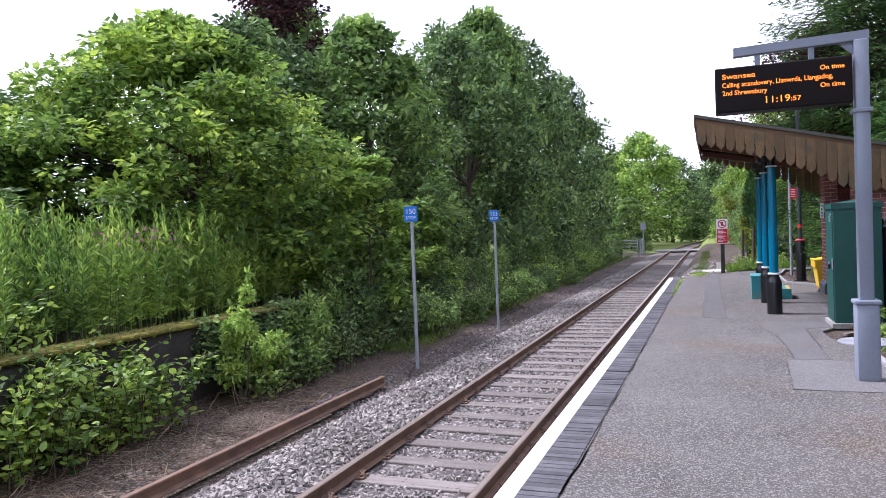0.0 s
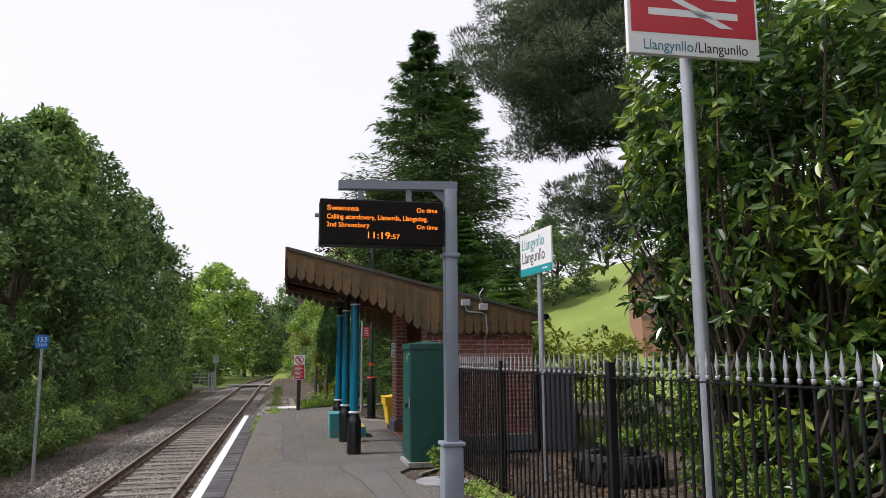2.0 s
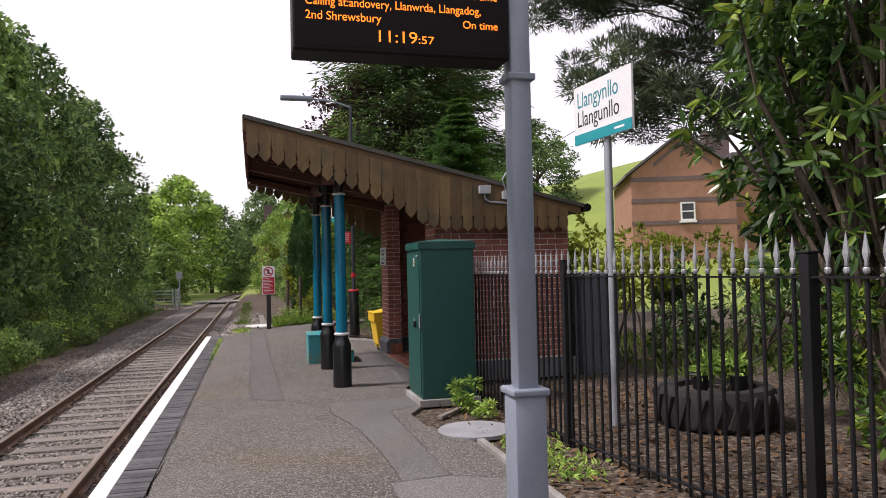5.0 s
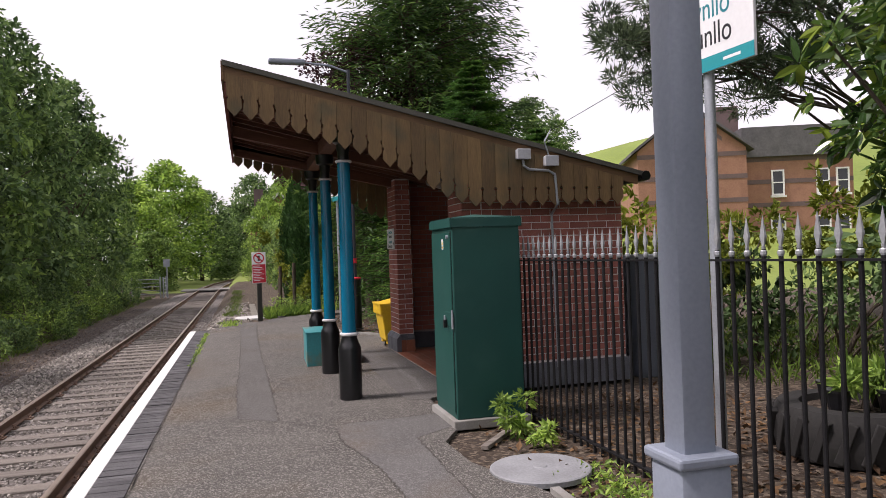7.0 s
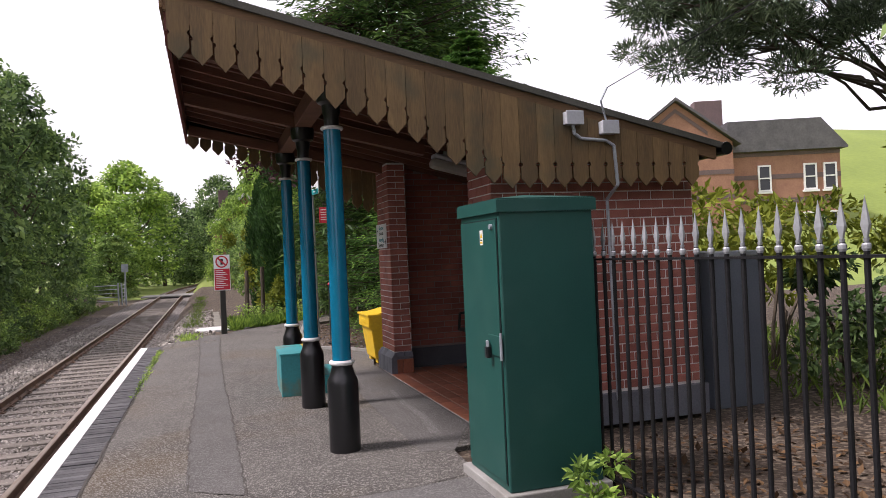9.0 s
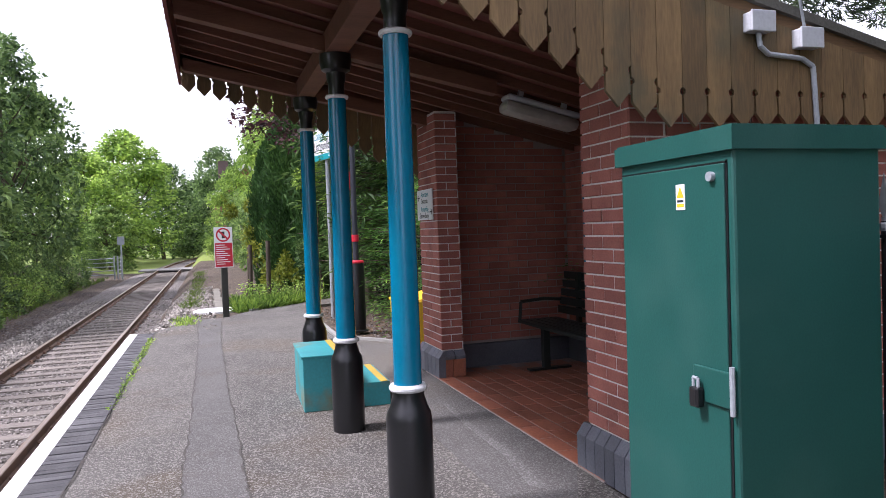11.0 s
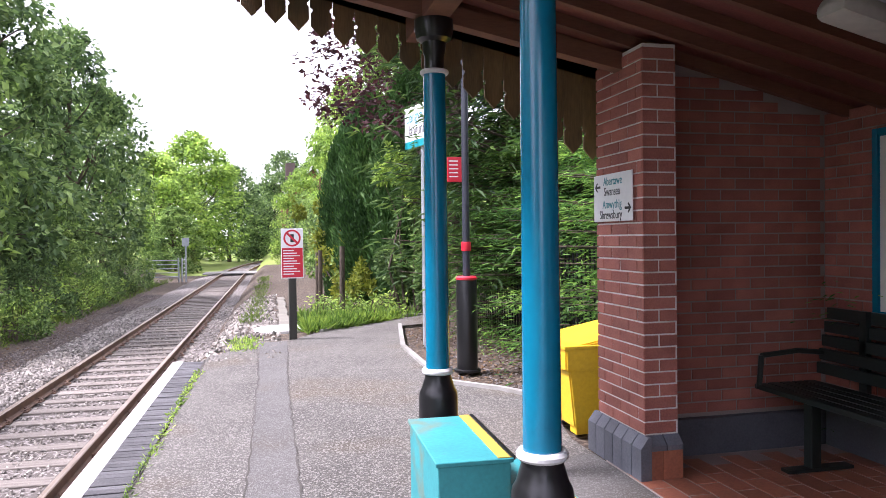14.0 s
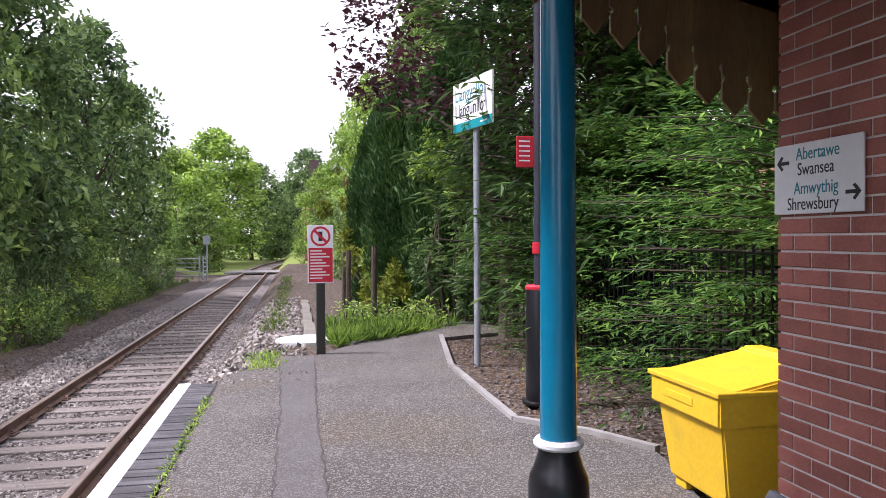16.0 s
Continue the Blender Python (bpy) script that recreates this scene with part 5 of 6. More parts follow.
# level crossing far off
lc = part("crossing_deck", box(-3.6, 1.4, 63.5, 66.5, -0.85, -0.755, 0.01), CONCRETE)
tagged(lc, "pale crossing deck across the rails", "level crossing", kind="structure")
for gxx in (-4.3, -6.3):
    g = thing("crossing_gate", gxx, 58.5, -0.9, 90 if gxx > -5 else 0, "grey metal field gate by the crossing", "gate")
    for k in range(5):
        part("gate_bar", tube((0, 0, 0.2 + 0.25 * k), (1.8, 0, 0.2 + 0.25 * k), 0.025, seg=8), GALV, g)
    for px in (0, 1.8):
        part("gate_post", tube((px, 0, -0.1), (px, 0, 1.35), 0.05, seg=10), GALV, g)
wp = thing("white_post", -3.9, 57.0, -0.95, 0, "thin pole with small sign at the crossing", "sign")
part("pole", tube((0, 0, 0), (0, 0, 2.6), 0.05, seg=10), GALV, wp)
part("panel", box(-0.2, 0.2, -0.06, -0.05, 2.1, 2.6), GALV, wp)

# ---------------- brick house on the slope ----------------
def house():
    h = thing("house", 21.6, 40.0, 1.3, -22, "orange brick house with dark brick bands and gable", "house")
    W, E, A, R = 5.6, 5.2, 7.35, 11.3
    g = part("wall", extrude([(0, -1.5), (W, -1.5), (W, E), (W / 2, A), (0, E)], 0.0, 9.0), HOUSE_BRICK, h)
    wing = part("wall", box(W, R, 1.0, 8.5, -1.5, 4.7), HOUSE_BRICK, h)
    for z in (2.3, 3.55, 4.75):
        part("band", box(-0.02, W + 0.02, -0.025, 0.0, z, z + 0.24), HOUSE_BAND, g)
        part("band", box(W + 0.02, R, 0.975, 1.0, z - 0.3, z - 0.06), HOUSE_BAND, wing)
    for s in (-1, 1):
        bm = bmesh.new()
        x0, x1 = W / 2, W / 2 + s * (W / 2 + 0.35)
        z1 = E - 0.2
        v = [bm.verts.new(p) for p in ((x0, -0.3, A + 0.05), (x1, -0.3, z1), (x1, 9.3, z1), (x0, 9.3, A + 0.05))]
        u = [bm.verts.new((p.co.x, p.co.y, p.co.z + 0.16)) for p in v]
        for i in range(4):
            bm.faces.new((v[i], v[(i + 1) % 4], u[(i + 1) % 4], u[i]))
        bm.faces.new(v[::-1]), bm.faces.new(u)
        bmesh.ops.recalc_face_normals(bm, faces=bm.faces)
        part("roof", bm, SLATE, h)
        b2 = bmesh.new()
        q = [(x0, A - 0.55), (x1 * 0.5 + x0 * 0.5, (A + z1) / 2 - 0.62), (x1 * 0.5 + x0 * 0.5, (A + z1) / 2 - 0.40), (x0, A - 0.33)]
        b2.faces.new([b2.verts.new((a, -0.03, b)) for a, b in q])
        part("band", b2, HOUSE_BAND, g)
    part("roof", extrude([(W, 4.7), (R + 0.3, 4.7), (R + 0.3, 4.8), (R - 1.0, 6.3), (W, 6.3)], 0.7, 8.8), SLATE, h)
    part("chimney", box(4.6, 6.1, 3.0, 3.8, 5.5, 7.9, 0.03), HOUSE_BAND, h)

    def win(par, x, z, w, hh, y):
        wi = part("window", box(x, x + w, y - 0.06, y, z, z + hh), GLASS_DARK, par)
        for a in ((x - 0.08, x, z - 0.08, z + hh + 0.08), (x + w, x + w + 0.08, z - 0.08, z + hh + 0.08), (x, x + w, z - 0.08, z), (x, x + w, z + hh, z + hh + 0.08), (x, x + w, z + hh * 0.5 - 0.03, z + hh * 0.5 + 0.03)):
            part("frame", box(a[0], a[1], y - 0.10, y - 0.001, a[2], a[3]), WHITE_FRAME, wi)
        part("sill", box(x - 0.15, x + w + 0.15, y - 0.16, y - 0.001, z - 0.2, z - 0.09), WHITE_FRAME, wi)

    win(g, 2.7, 2.6, 0.62, 0.85, 0.0)
    for x in (7.2, 9.5, 10.5):
        win(wing, x, 2.7, 0.5, 1.2, 1.0)
        win(wing, x - 0.1, 0.4, 0.6, 1.0, 1.0)


house()
fh = thing("house", 1.75, 71.0, -0.6, 0, "distant brick cottage with white gable by the line", "house")
part("wall", extrude([(0, 0), (5, 0), (5, 5.2), (2.5, 7.6), (0, 5.2)], 0, 7), HOUSE_BRICK, fh)
for s in (-1, 1):
    bm = bmesh.new()
    v = [bm.verts.new(p) for p in ((2.5, -0.3, 7.75), (2.5 + s * 2.9, -0.3, 5.0), (2.5 + s * 2.9, 7.3, 5.0), (2.5, 7.3, 7.75))]
    u = [bm.verts.new(p.co + Vector((0, 0, 0.18))) for p in v]
    for i in range(4):
        bm.faces.new((v[i], v[(i + 1) % 4], u[(i + 1) % 4], u[i]))
    bm.faces.new(v[::-1]), bm.faces.new(u)
    bmesh.ops.recalc_face_normals(bm, faces=bm.faces)
    part("roof", bm, SLATE, fh)
part("bargeboard", extrude([(-0.4, 4.9), (2.5, 7.7), (5.4, 4.9), (5.4, 5.2), (2.5, 8.0), (-0.4, 5.2)], -0.36, -0.31), WHITE_FRAME, fh)
part("chimney", box(0.4, 1.2, 2.5, 3.3, 6.0, 8.4), HOUSE_BAND, fh)

# ---------------- trees ----------------
BANK = "dense broadleaf trees along the line"
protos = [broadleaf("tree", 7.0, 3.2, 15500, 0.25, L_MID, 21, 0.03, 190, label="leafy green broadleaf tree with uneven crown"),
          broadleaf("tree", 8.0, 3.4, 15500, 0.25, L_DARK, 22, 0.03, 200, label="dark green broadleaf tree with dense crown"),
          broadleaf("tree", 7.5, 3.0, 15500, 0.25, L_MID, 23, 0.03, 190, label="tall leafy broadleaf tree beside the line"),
          broadleaf("tree", 7.0, 3.3, 13000, 0.26, L_LIGHT, 24, 0.05, 140, label="bright green broadleaf tree with sunlit tone in leaf colour")]
for p in protos:
    p["group"] = BANK
# The two trees at negative y are unseen, added to close the bank behind.
LEFT = [(0, -11.5, 7.4, 0.7, 0.5), (0, -10.6, 18.2, 1.0, 1.06), (1, -13.5, 20.5, 1.1, 1.1), (2, -10.2, 22.5, 1.05, 1.18), (0, -10.6, 27.0, 1.1, 1.34), (1, -9.8, 31.5, 1.0, 1.12),
        (2, -10.0, 36.5, 1.1, 1.35), (1, -10.2, 42.0, 1.2, 1.42), (0, -9.8, 48.0, 1.15, 1.6), (1, -9.6, 54.5, 1.15, 1.35), (0, -12.5, 60.0, 1.3, 1.5), (2, -10.5, 66.0, 1.1, 1.25),
        (3, -9.0, 80.0, 1.25, 1.36), (3, -7.0, 90.0, 1.3, 1.38), (1, -4.0, 101.0, 1.4, 1.25), (0, -1.0, 114.0, 1.5, 1.7), (1, 3.0, 128.0, 1.5, 1.7), (1, -15.0, 12.5, 1.0, 0.58), (0, -15.5, 16, 1.1, 0.74), (2, -16, 27, 1.3, 1.25), (0, -16, 36, 1.3, 1.5), (0, -14.5, 4.0, 1.0, 0.5), (1, -12.0, -4.0, 1.1, 1.0), (2, -11.0, -11.0, 1.1, 1.1),
        (1, -15.5, 46, 1.4, 1.6), (3, 8.0, 140, 1.5, 1.6), (0, 14, 150, 1.6, 1.6), (3, 26, 165, 1.6, 1.7), (2, -6.5, 72.5, 0.7, 0.55)]
RIGHT = [(0, 5.8, 84.0, 0.8, 0.9), (3, 8.5, 100.0, 1.0, 1.1), (1, -0.5, 136.0, 1.5, 1.3), (0, 6.2, 53.0, 0.8, 1.4), (3, 6.6, 66.0, 0.8, 1.4), (2, 6.8, 45.0, 0.8, 1.3), (3, 3.9, 58.0, 0.42, 0.5), (0, 4.2, 63.0, 0.5, 0.55), (3, 2.9, 61.0, 0.45, 0.68), (1, 24.5, 62.0, 1.0, 0.9), (1, 21.0, 66.0, 1.0, 0.85), (3, 6.6, 40.0, 0.7, 0.72), (0, 8.0, 62.0, 1.0, 1.05), (3, 9.0, 92.0, 1.2, 1.2), (1, 13.0, 104.0, 1.4, 1.5), (0, 17.5, 116.0, 1.4, 1.4), (2, 8.5, 72.0, 1.1, 1.2), (3, 7.5, 81.0, 1.0, 1.1),
         # Added: trees backing the laurel's gaps, and unseen ones behind the camera blocking sky.
         (1, 13.0, 10.5, 1.25, 1.1), (1, 11.5, 5.5, 1.2, 1.05), (0, 16.5, 14.0, 1.1, 1.0), (1, 12.0, 0.0, 1.2, 1.1), (1, 8.6, -4.5, 1.1, 1.15), (0, 7.2, -10.0, 1.1, 1.1), (2, 5.8, -16.5, 1.1, 1.1)]
rng = random.Random(9)
used = set()
for k, x, y, s, kz in LEFT + RIGHT:
    s, kz = (s * 0.95, kz * 1.06) if x < -9 and y > 18 else (s, kz)
    m = S(pose(x, y, height(x, y) - 0.1, 0, 0, rng.uniform(0, 360)), s, s * kz / max(s, 0.01))
    if k in used:
        copy_thing(protos[k], m)
    else:
        used.add(k)
        protos[k].matrix_basis = m
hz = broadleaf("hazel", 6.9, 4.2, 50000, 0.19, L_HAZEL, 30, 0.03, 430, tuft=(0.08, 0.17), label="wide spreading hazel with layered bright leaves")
hz.matrix_basis = pose(-10.9, 13.9, 0.1)
cb_t = broadleaf("copper_beech", 12.8, 2.9, 17000, 0.2, L_COPPER, 33, 0.3, 160, label="dark copper-leaved tree rising behind the hazel")
cb_t.matrix_basis = pose(-14.6, 24.2, 0)
sap = broadleaf("sapling", 4.6, 1.2, 5200, 0.19, L_LIGHT, 31, 0.12, 34, label="young bright green tree beside the track", trunk_r=0.04)
sap.matrix_basis = pose(-6.6, 15.4, -1.0)
copy_thing(sap, S(pose(-6.8, 19.2, -1.0, 0, 0, 80), 0.8))
sp = conifer("spruce", 12.6, 5.7, 42, 10, 46, 0.24, L_SPRUCE, 42, 0.06, 0.20, 0.2, limit=2.75, label="tall dark spruce behind the shelter")
sp.matrix_basis = pose(5.3, 23.0, -0.1)
copy_thing(sp, S(pose(7.1, 26.0, 0, 0, 0, 130), 0.95, 1.02))
nf_ = conifer("spruce", 7.2, 3.4, 40, 13, 70, 0.105, L_NEAR, 43, 0.04, 0.26, 0.22, limit=2.3, label="green spruce with drooping branches over railings")
nf_.matrix_basis = S(pose(5.6, 19.0, -0.1), 1.0, 0.76)
copy_thing(nf_, S(pose(5.5, 21.9, -0.1, 0, 0, 70), 1.02, 0.82))
copy_thing(nf_, S(pose(6.3, 17.5, -0.1, 0, 0, 200), 0.8, 0.7))
pine = thing("pine", 15.0, 17.5, 0, 0, "large pine with open needle clusters and bare limbs", "tree")
rng = np.random.default_rng(51)
bm = bmesh.new()
spine = limb(bm, (0, 0, -0.2), (-0.6, 0.3, 11.5), 0.30, 0.06, rng, 6, 0.03, 10)
P, D = [], []
for i in range(54):
    low = i >= 42
    e = rng.normal(size=3)
    e /= np.linalg.norm(e)
    c = np.array((-5.6, -1.0, 5.0)) + e * np.array((2.2, 1.1, 0.8)) if low else np.array((-5.35, -0.8, 9.1)) + e * np.array((3.5, 2.4, 3.0)) * rng.uniform(0.3, 1.0) ** 0.4
    if not low and c[2] < 5.6 - 0.35 * (c[0] + 5):
        c[2] += 1.8
    c[0] = max(c[0], -7.9)
    arm = limb(bm, spine[min(6, max(2, int(c[2] / 11.5 * 6)))], c, 0.045, 0.012, rng, 5, 0.16, 5)
    for k in range(4 if low else 6):
        q = c + rng.normal(size=3) * np.array((0.75, 0.75, 0.26))
        limb(bm, arm[4], q, 0.02, 0.006, rng, 3, 0.1, 4)
        rad = rng.uniform(0.40, 0.76) * (0.7 if low else 1.0)
        p, d_ = blob(rng, int(1300 * rad), q, (rad, rad, rad * 0.55))
        P.append(p), D.append(d_ * 0.8 + rng.normal(size=d_.shape) * 0.4 + np.array((0, 0, 0.4)))
part("trunk", bm, BARK, pine, smooth=True)
part("crown", leaves("crown", np.concatenate(P), np.concatenate(D), 0.15, 0.16, L_PINE, rng, fold=0.05), L_PINE, pine)


def shrub(name, pieces, n, size, ratio, lm, seed, label, stem=0.03, category="shrub", down=-0.2, jitter=0.7):
    """A bush from a few rounded masses (x, y, z, rx, ry, rz), with stems."""
    rng = np.random.default_rng(seed)
    t = thing(name, pieces[0][0], pieces[0][1], 0, 0, label, category)
    ox, oy = pieces[0][:2]
    bm = bmesh.new()
    P, D = [], []
    w = np.array([(p[3] * p[4] * p[5]) ** (2 / 3) for p in pieces])
    for pc, k in zip(pieces, (w / w.sum() * n).astype(int)):
        c = np.array((pc[0] - ox, pc[1] - oy, pc[2]))
        sub = max(5, k // 160)
        for q in range(sub):
            e = rng.normal(size=3)
            e /= np.linalg.norm(e)
            cc = c + e * np.array(pc[3:6]) * rng.uniform(0.45, 0.95)
            rr = np.array(pc[3:6]) * rng.uniform(0.2, 0.42)
            p, d_ = blob(rng, k // sub, cc, rr)
            P.append(p), D.append(d_ + rng.normal(size=d_.shape) * jitter + np.array((0, 0, down)))
            if q % 2 == 0:
                tip = cc + np.array((e[0] * 0.5, e[1] * 0.5, abs(e[2]) + 0.4)) * np.array(pc[3:6]) * rng.uniform(0.3, 0.75)
                kk = max(6, k // sub // 4)
                ff = rng.uniform(0, 1, kk)[:, None]
                P.append(cc + (tip - cc) * ff + rng.normal(size=(kk, 3)) * 0.02)
                D.append(rng.normal(size=(kk, 3)) + (tip - cc) / (np.linalg.norm(tip - cc) + 1e-6) * 0.8)
            if q % 3 == 0:
                limb(bm, (c[0] * 0.6, c[1] * 0.6, height(*pc[:2]) - 0.1), cc, stem, stem * 0.25, rng, 3, 0.12, 5)
    tagged(part("stem", bm, BARK, t, smooth=True), kind="stuff")
    part("foliage", leaves("foliage", np.concatenate(P), np.concatenate(D), size, ratio, lm, rng, fold=0.1, oval=name in ("laurel", "bramble")), lm, t)
    return t


def laurel(pieces, whorls, label):
    """A big evergreen: drooping whorls of long leaves at the twig ends, with dark gaps between."""
    rng = np.random.default_rng(61)
    ox, oy = pieces[0][:2]
    t = thing("laurel", ox, oy, 0, 0, label, "shrub")
    bm = bmesh.new()
    P, D = [], []
    w = np.array([(q[3] * q[4] * q[5]) ** (2 / 3) for q in pieces])
    for pc, k in zip(pieces, (w / w.sum() * whorls).astype(int)):
        c, rad = np.array((pc[0] - ox, pc[1] - oy, pc[2])), np.array(pc[3:6])
        for i in range(k):
            e = rng.normal(size=3)
            e /= np.linalg.norm(e)
            lump = 1 + 0.16 * math.sin(e[0] * 7 + pc[0]) + 0.18 * math.sin(e[2] * 9 + e[1] * 6)
            q = c + e * rad * lump * rng.uniform(0.35, 1.0) ** 0.35
            ax = e * 0.8 + np.array((0, 0, 0.5)) + rng.normal(size=3) * 0.4
            ax /= np.linalg.norm(ax)
            u = np.cross(ax, rng.normal(size=3))
            u /= np.linalg.norm(u)
            v = np.cross(ax, u)
            m = rng.integers(6, 11)
            for j in range(m):
                f = j * 2.4
                side = u * math.cos(f) + v * math.sin(f)
                P.append(q + ax * rng.uniform(-0.10, 0.06))
                D.append(side + ax * rng.uniform(-0.1, 0.9) + np.array((0, 0, -0.25)))
            if i % 14 == 0:
                limb(bm, (c[0] * 0.7, c[1] * 0.7, height(*pc[:2]) - 0.1), q, 0.05, 0.012, rng, 4, 0.12, 5)
    tagged(part("stem", bm, BARK, t, smooth=True), kind="stuff")
    part("foliage", leaves("foliage", np.array(P), np.array(D), 0.195, 0.36, L_LAUREL, rng, up=0.6, fold=0.07, oval=True), L_LAUREL, t)


# The last mass, at y 3.6, is out of view, added to shade the garden.
laurel([(7.0, 8.8, 3.3, 1.5, 1.9, 3.0), (6.9, 9.8, 2.6, 0.9, 0.9, 1.2), (7.9, 7.6, 3.4, 1.8, 1.8, 3.3), (8.2, 5.6, 3.2, 1.8, 1.9, 3.1), (6.2, 8.6, 4.4, 0.9, 1.1, 1.4), (6.5, 6.8, 0.9, 0.7, 1.6, 0.9), (7.6, 3.6, 3.0, 1.5, 1.7, 3.0)], 3900, "big glossy laurel with whorls of large green leaves")
shrub("shrub", [(7.4, 13.2, 0.8, 1.1, 0.9, 0.7), (8.8, 12.4, 0.9, 1.1, 1.1, 0.8), (9.6, 11.0, 0.9, 0.9, 1.1, 0.9)], 4600, 0.11, 0.5, L_DARK, 62, "dark low shrubs in the planted garden")
shrub("shrub", [(6.4, 13.6, 1.5, 1.0, 0.8, 0.6), (8.0, 14.5, 1.4, 1.4, 1.0, 0.8), (9.8, 13.5, 1.4, 1.3, 1.0, 0.9)], 4500, 0.12, 0.5, L_GOLD, 63, "yellow-green shrub behind the garden")
shrub("shrub", [(5.5, 6.9, 0.5, 0.5, 0.9, 0.55), (5.7, 8.0, 0.7, 0.5, 0.6, 0.7)], 2000, 0.10, 0.45, L_LAUREL, 64, "leafy undergrowth below the laurel")
shrub("weed", [(3.22, 10.85, 0.14, 0.22, 0.22, 0.15), (3.3, 10.5, 0.06, 0.18, 0.16, 0.08)], 420, 0.075, 0.4, L_LIGHT, 65, "green weeds growing beside the cabinet", 0.006, "weed")
shrub("potted_plant", [(5.27, 9.52, 0.5, 0.26, 0.26, 0.12)], 300, 0.12, 0.3, L_LIGHT, 66, "green plants growing in the tyre planter", 0.008, "plant")
# past the platform: columnar cypresses, shrubs, copper tree
cy_ = thing("cypress", 0, 0, 0, 0, "slender columnar cypress with upright foliage", "tree")
rng = np.random.default_rng(71)
bm = bmesh.new()
limb(bm, (0, 0, -0.2), (0, 0, 4.6), 0.09, 0.02, rng, 4, 0.02, 8)
P, D = [], []
n = 24000
f = rng.uniform(0.04, 1.0, n)
a = rng.uniform(0, 2 * math.pi, n)
r_ = 0.62 * np.sin(np.pi * np.clip(0.10 + 0.90 * f, 0, 1)) ** 0.6 * rng.uniform(0.6, 1.08, n) * (1 + 0.16 * np.sin(a * 5 + f * 22))
P = np.stack([np.cos(a) * r_, np.sin(a) * r_, f * 5.2], 1)
D = np.stack([np.cos(a) * 0.35, np.sin(a) * 0.35, np.ones(n)], 1) + rng.normal(size=(n, 3)) * 0.22
part("trunk", bm, BARK, cy_, smooth=True)
part("crown", leaves("crown", P, D, 0.13, 0.3, L_CYPRESS, rng, up=0.1, fold=0.05), L_CYPRESS, cy_)
cy_.matrix_basis = S(pose(3.95, 27.6, -0.2), 1.15, 1.0)
copy_thing(cy_, S(pose(2.95, 31.0, -0.3, 0, 0, 40), 0.8, 0.85))
copy_thing(cy_, S(pose(3.5, 33, -0.3, 0, 0, 90), 1.0, 1.05))
copy_thing(cy_, S(pose(4.9, 29.6, -0.3, 0, 0, 200), 1.3, 1.25))
shrub("shrub", [(4.5, 26.2, 1.6, 0.8, 0.7, 1.4), (4.6, 25.9, 3.0, 0.7, 0.6, 0.6)], 4600, 0.12, 0.5, L_DARK, 72, "dark evergreen shrub beside the path")
shrub("shrub", [(3.7, 26.2, 2.9, 0.55, 0.5, 0.7), (4.1, 26.3, 2.2, 0.4, 0.4, 0.4)], 1200, 0.12, 0.5, L_LIGHT, 73, "light green leafy shrub beside the path")
shrub("shrub", [(2.95, 27.2, 0.5, 0.45, 0.5, 0.6), (2.75, 29.6, 1.0, 0.5, 0.8, 1.1), (2.6, 31.2, 1.5, 0.5, 0.6, 1.0)], 3400, 0.11, 0.5, L_GOLD, 78, "loose yellow-green shrub by the timber posts")
shrub("shrub", [(2.6, 33.6, 1.9, 0.8, 0.8, 0.9), (3.0, 35.0, 1.6, 1.0, 1.0, 1.4)], 2600, 0.13, 0.5, L_GOLD, 74, "golden green shrub beyond the path")
shrub("shrub", [(3.0, 28.8, 0.6, 0.5, 0.6, 0.8), (2.9, 40.0, 1.2, 1.0, 2.5, 1.4), (3.2, 46.0, 1.6, 1.2, 3.0, 1.9), (3.2, 55.0, 1.8, 1.2, 4.0, 2.2)], 6000, 0.15, 0.5, L_MID, 75, "mixed leafy hedge along the path")
copy_thing(cy_, S(pose(3.35, 28.6, -0.2, 0, 0, 300), 1.05, 0.95))
shrub("shrub", [(3.5, 26.6, 0.7, 0.5, 0.5, 0.9), (4.2, 25.6, 0.9, 0.5, 0.35, 1.0), (4.9, 25.4, 1.2, 0.5, 0.5, 1.3)], 4200, 0.11, 0.5, L_DARK, 77, "dark glossy evergreen filling beneath the cypresses")
cop = broadleaf("copper_tree", 7.6, 2.5, 9000, 0.12, L_COPPER, 76, 0.42, 110, label="dark red copper-leaved tree above the path")
cop.matrix_basis = pose(4.3, 24.3, -0.1)
for bx, by in ((2.45, 26.2), (2.2, 29.0), (2.3, 32)):
    gp = part("fence_post", tube((0, 0, -0.2), (0.02, 0, 1.45), 0.055, 0.05, 10), BARK)
    gp.matrix_basis = pose(bx, by, height(bx, by))
    tagged(gp, "round weathered timber fence post in grass", "post", "timber fence posts")

sb = thing("storage_box", 5.46, 12.75, -0.04, 0, "blue-grey metal storage box behind the railings", "box")
part("body", box(0.0, 0.55, 0.0, 1.2, 0.0, 1.36, 0.01), mat("blue_grey_metal", (0.13, 0.15, 0.18), (0.09, 0.105, 0.13), 0.6), sb)
part("lid", box(-0.02, 0.57, -0.02, 1.22, 1.36, 1.41, 0.01), GALV, sb)

# ---------------- left bank planting ----------------
def band(x0, x1, y0, y1, pw=1.0):
    return lambda r, n: (r.uniform(x0, x1, n), y0 + (y1 - y0) * r.uniform(0, 1, n) ** pw)


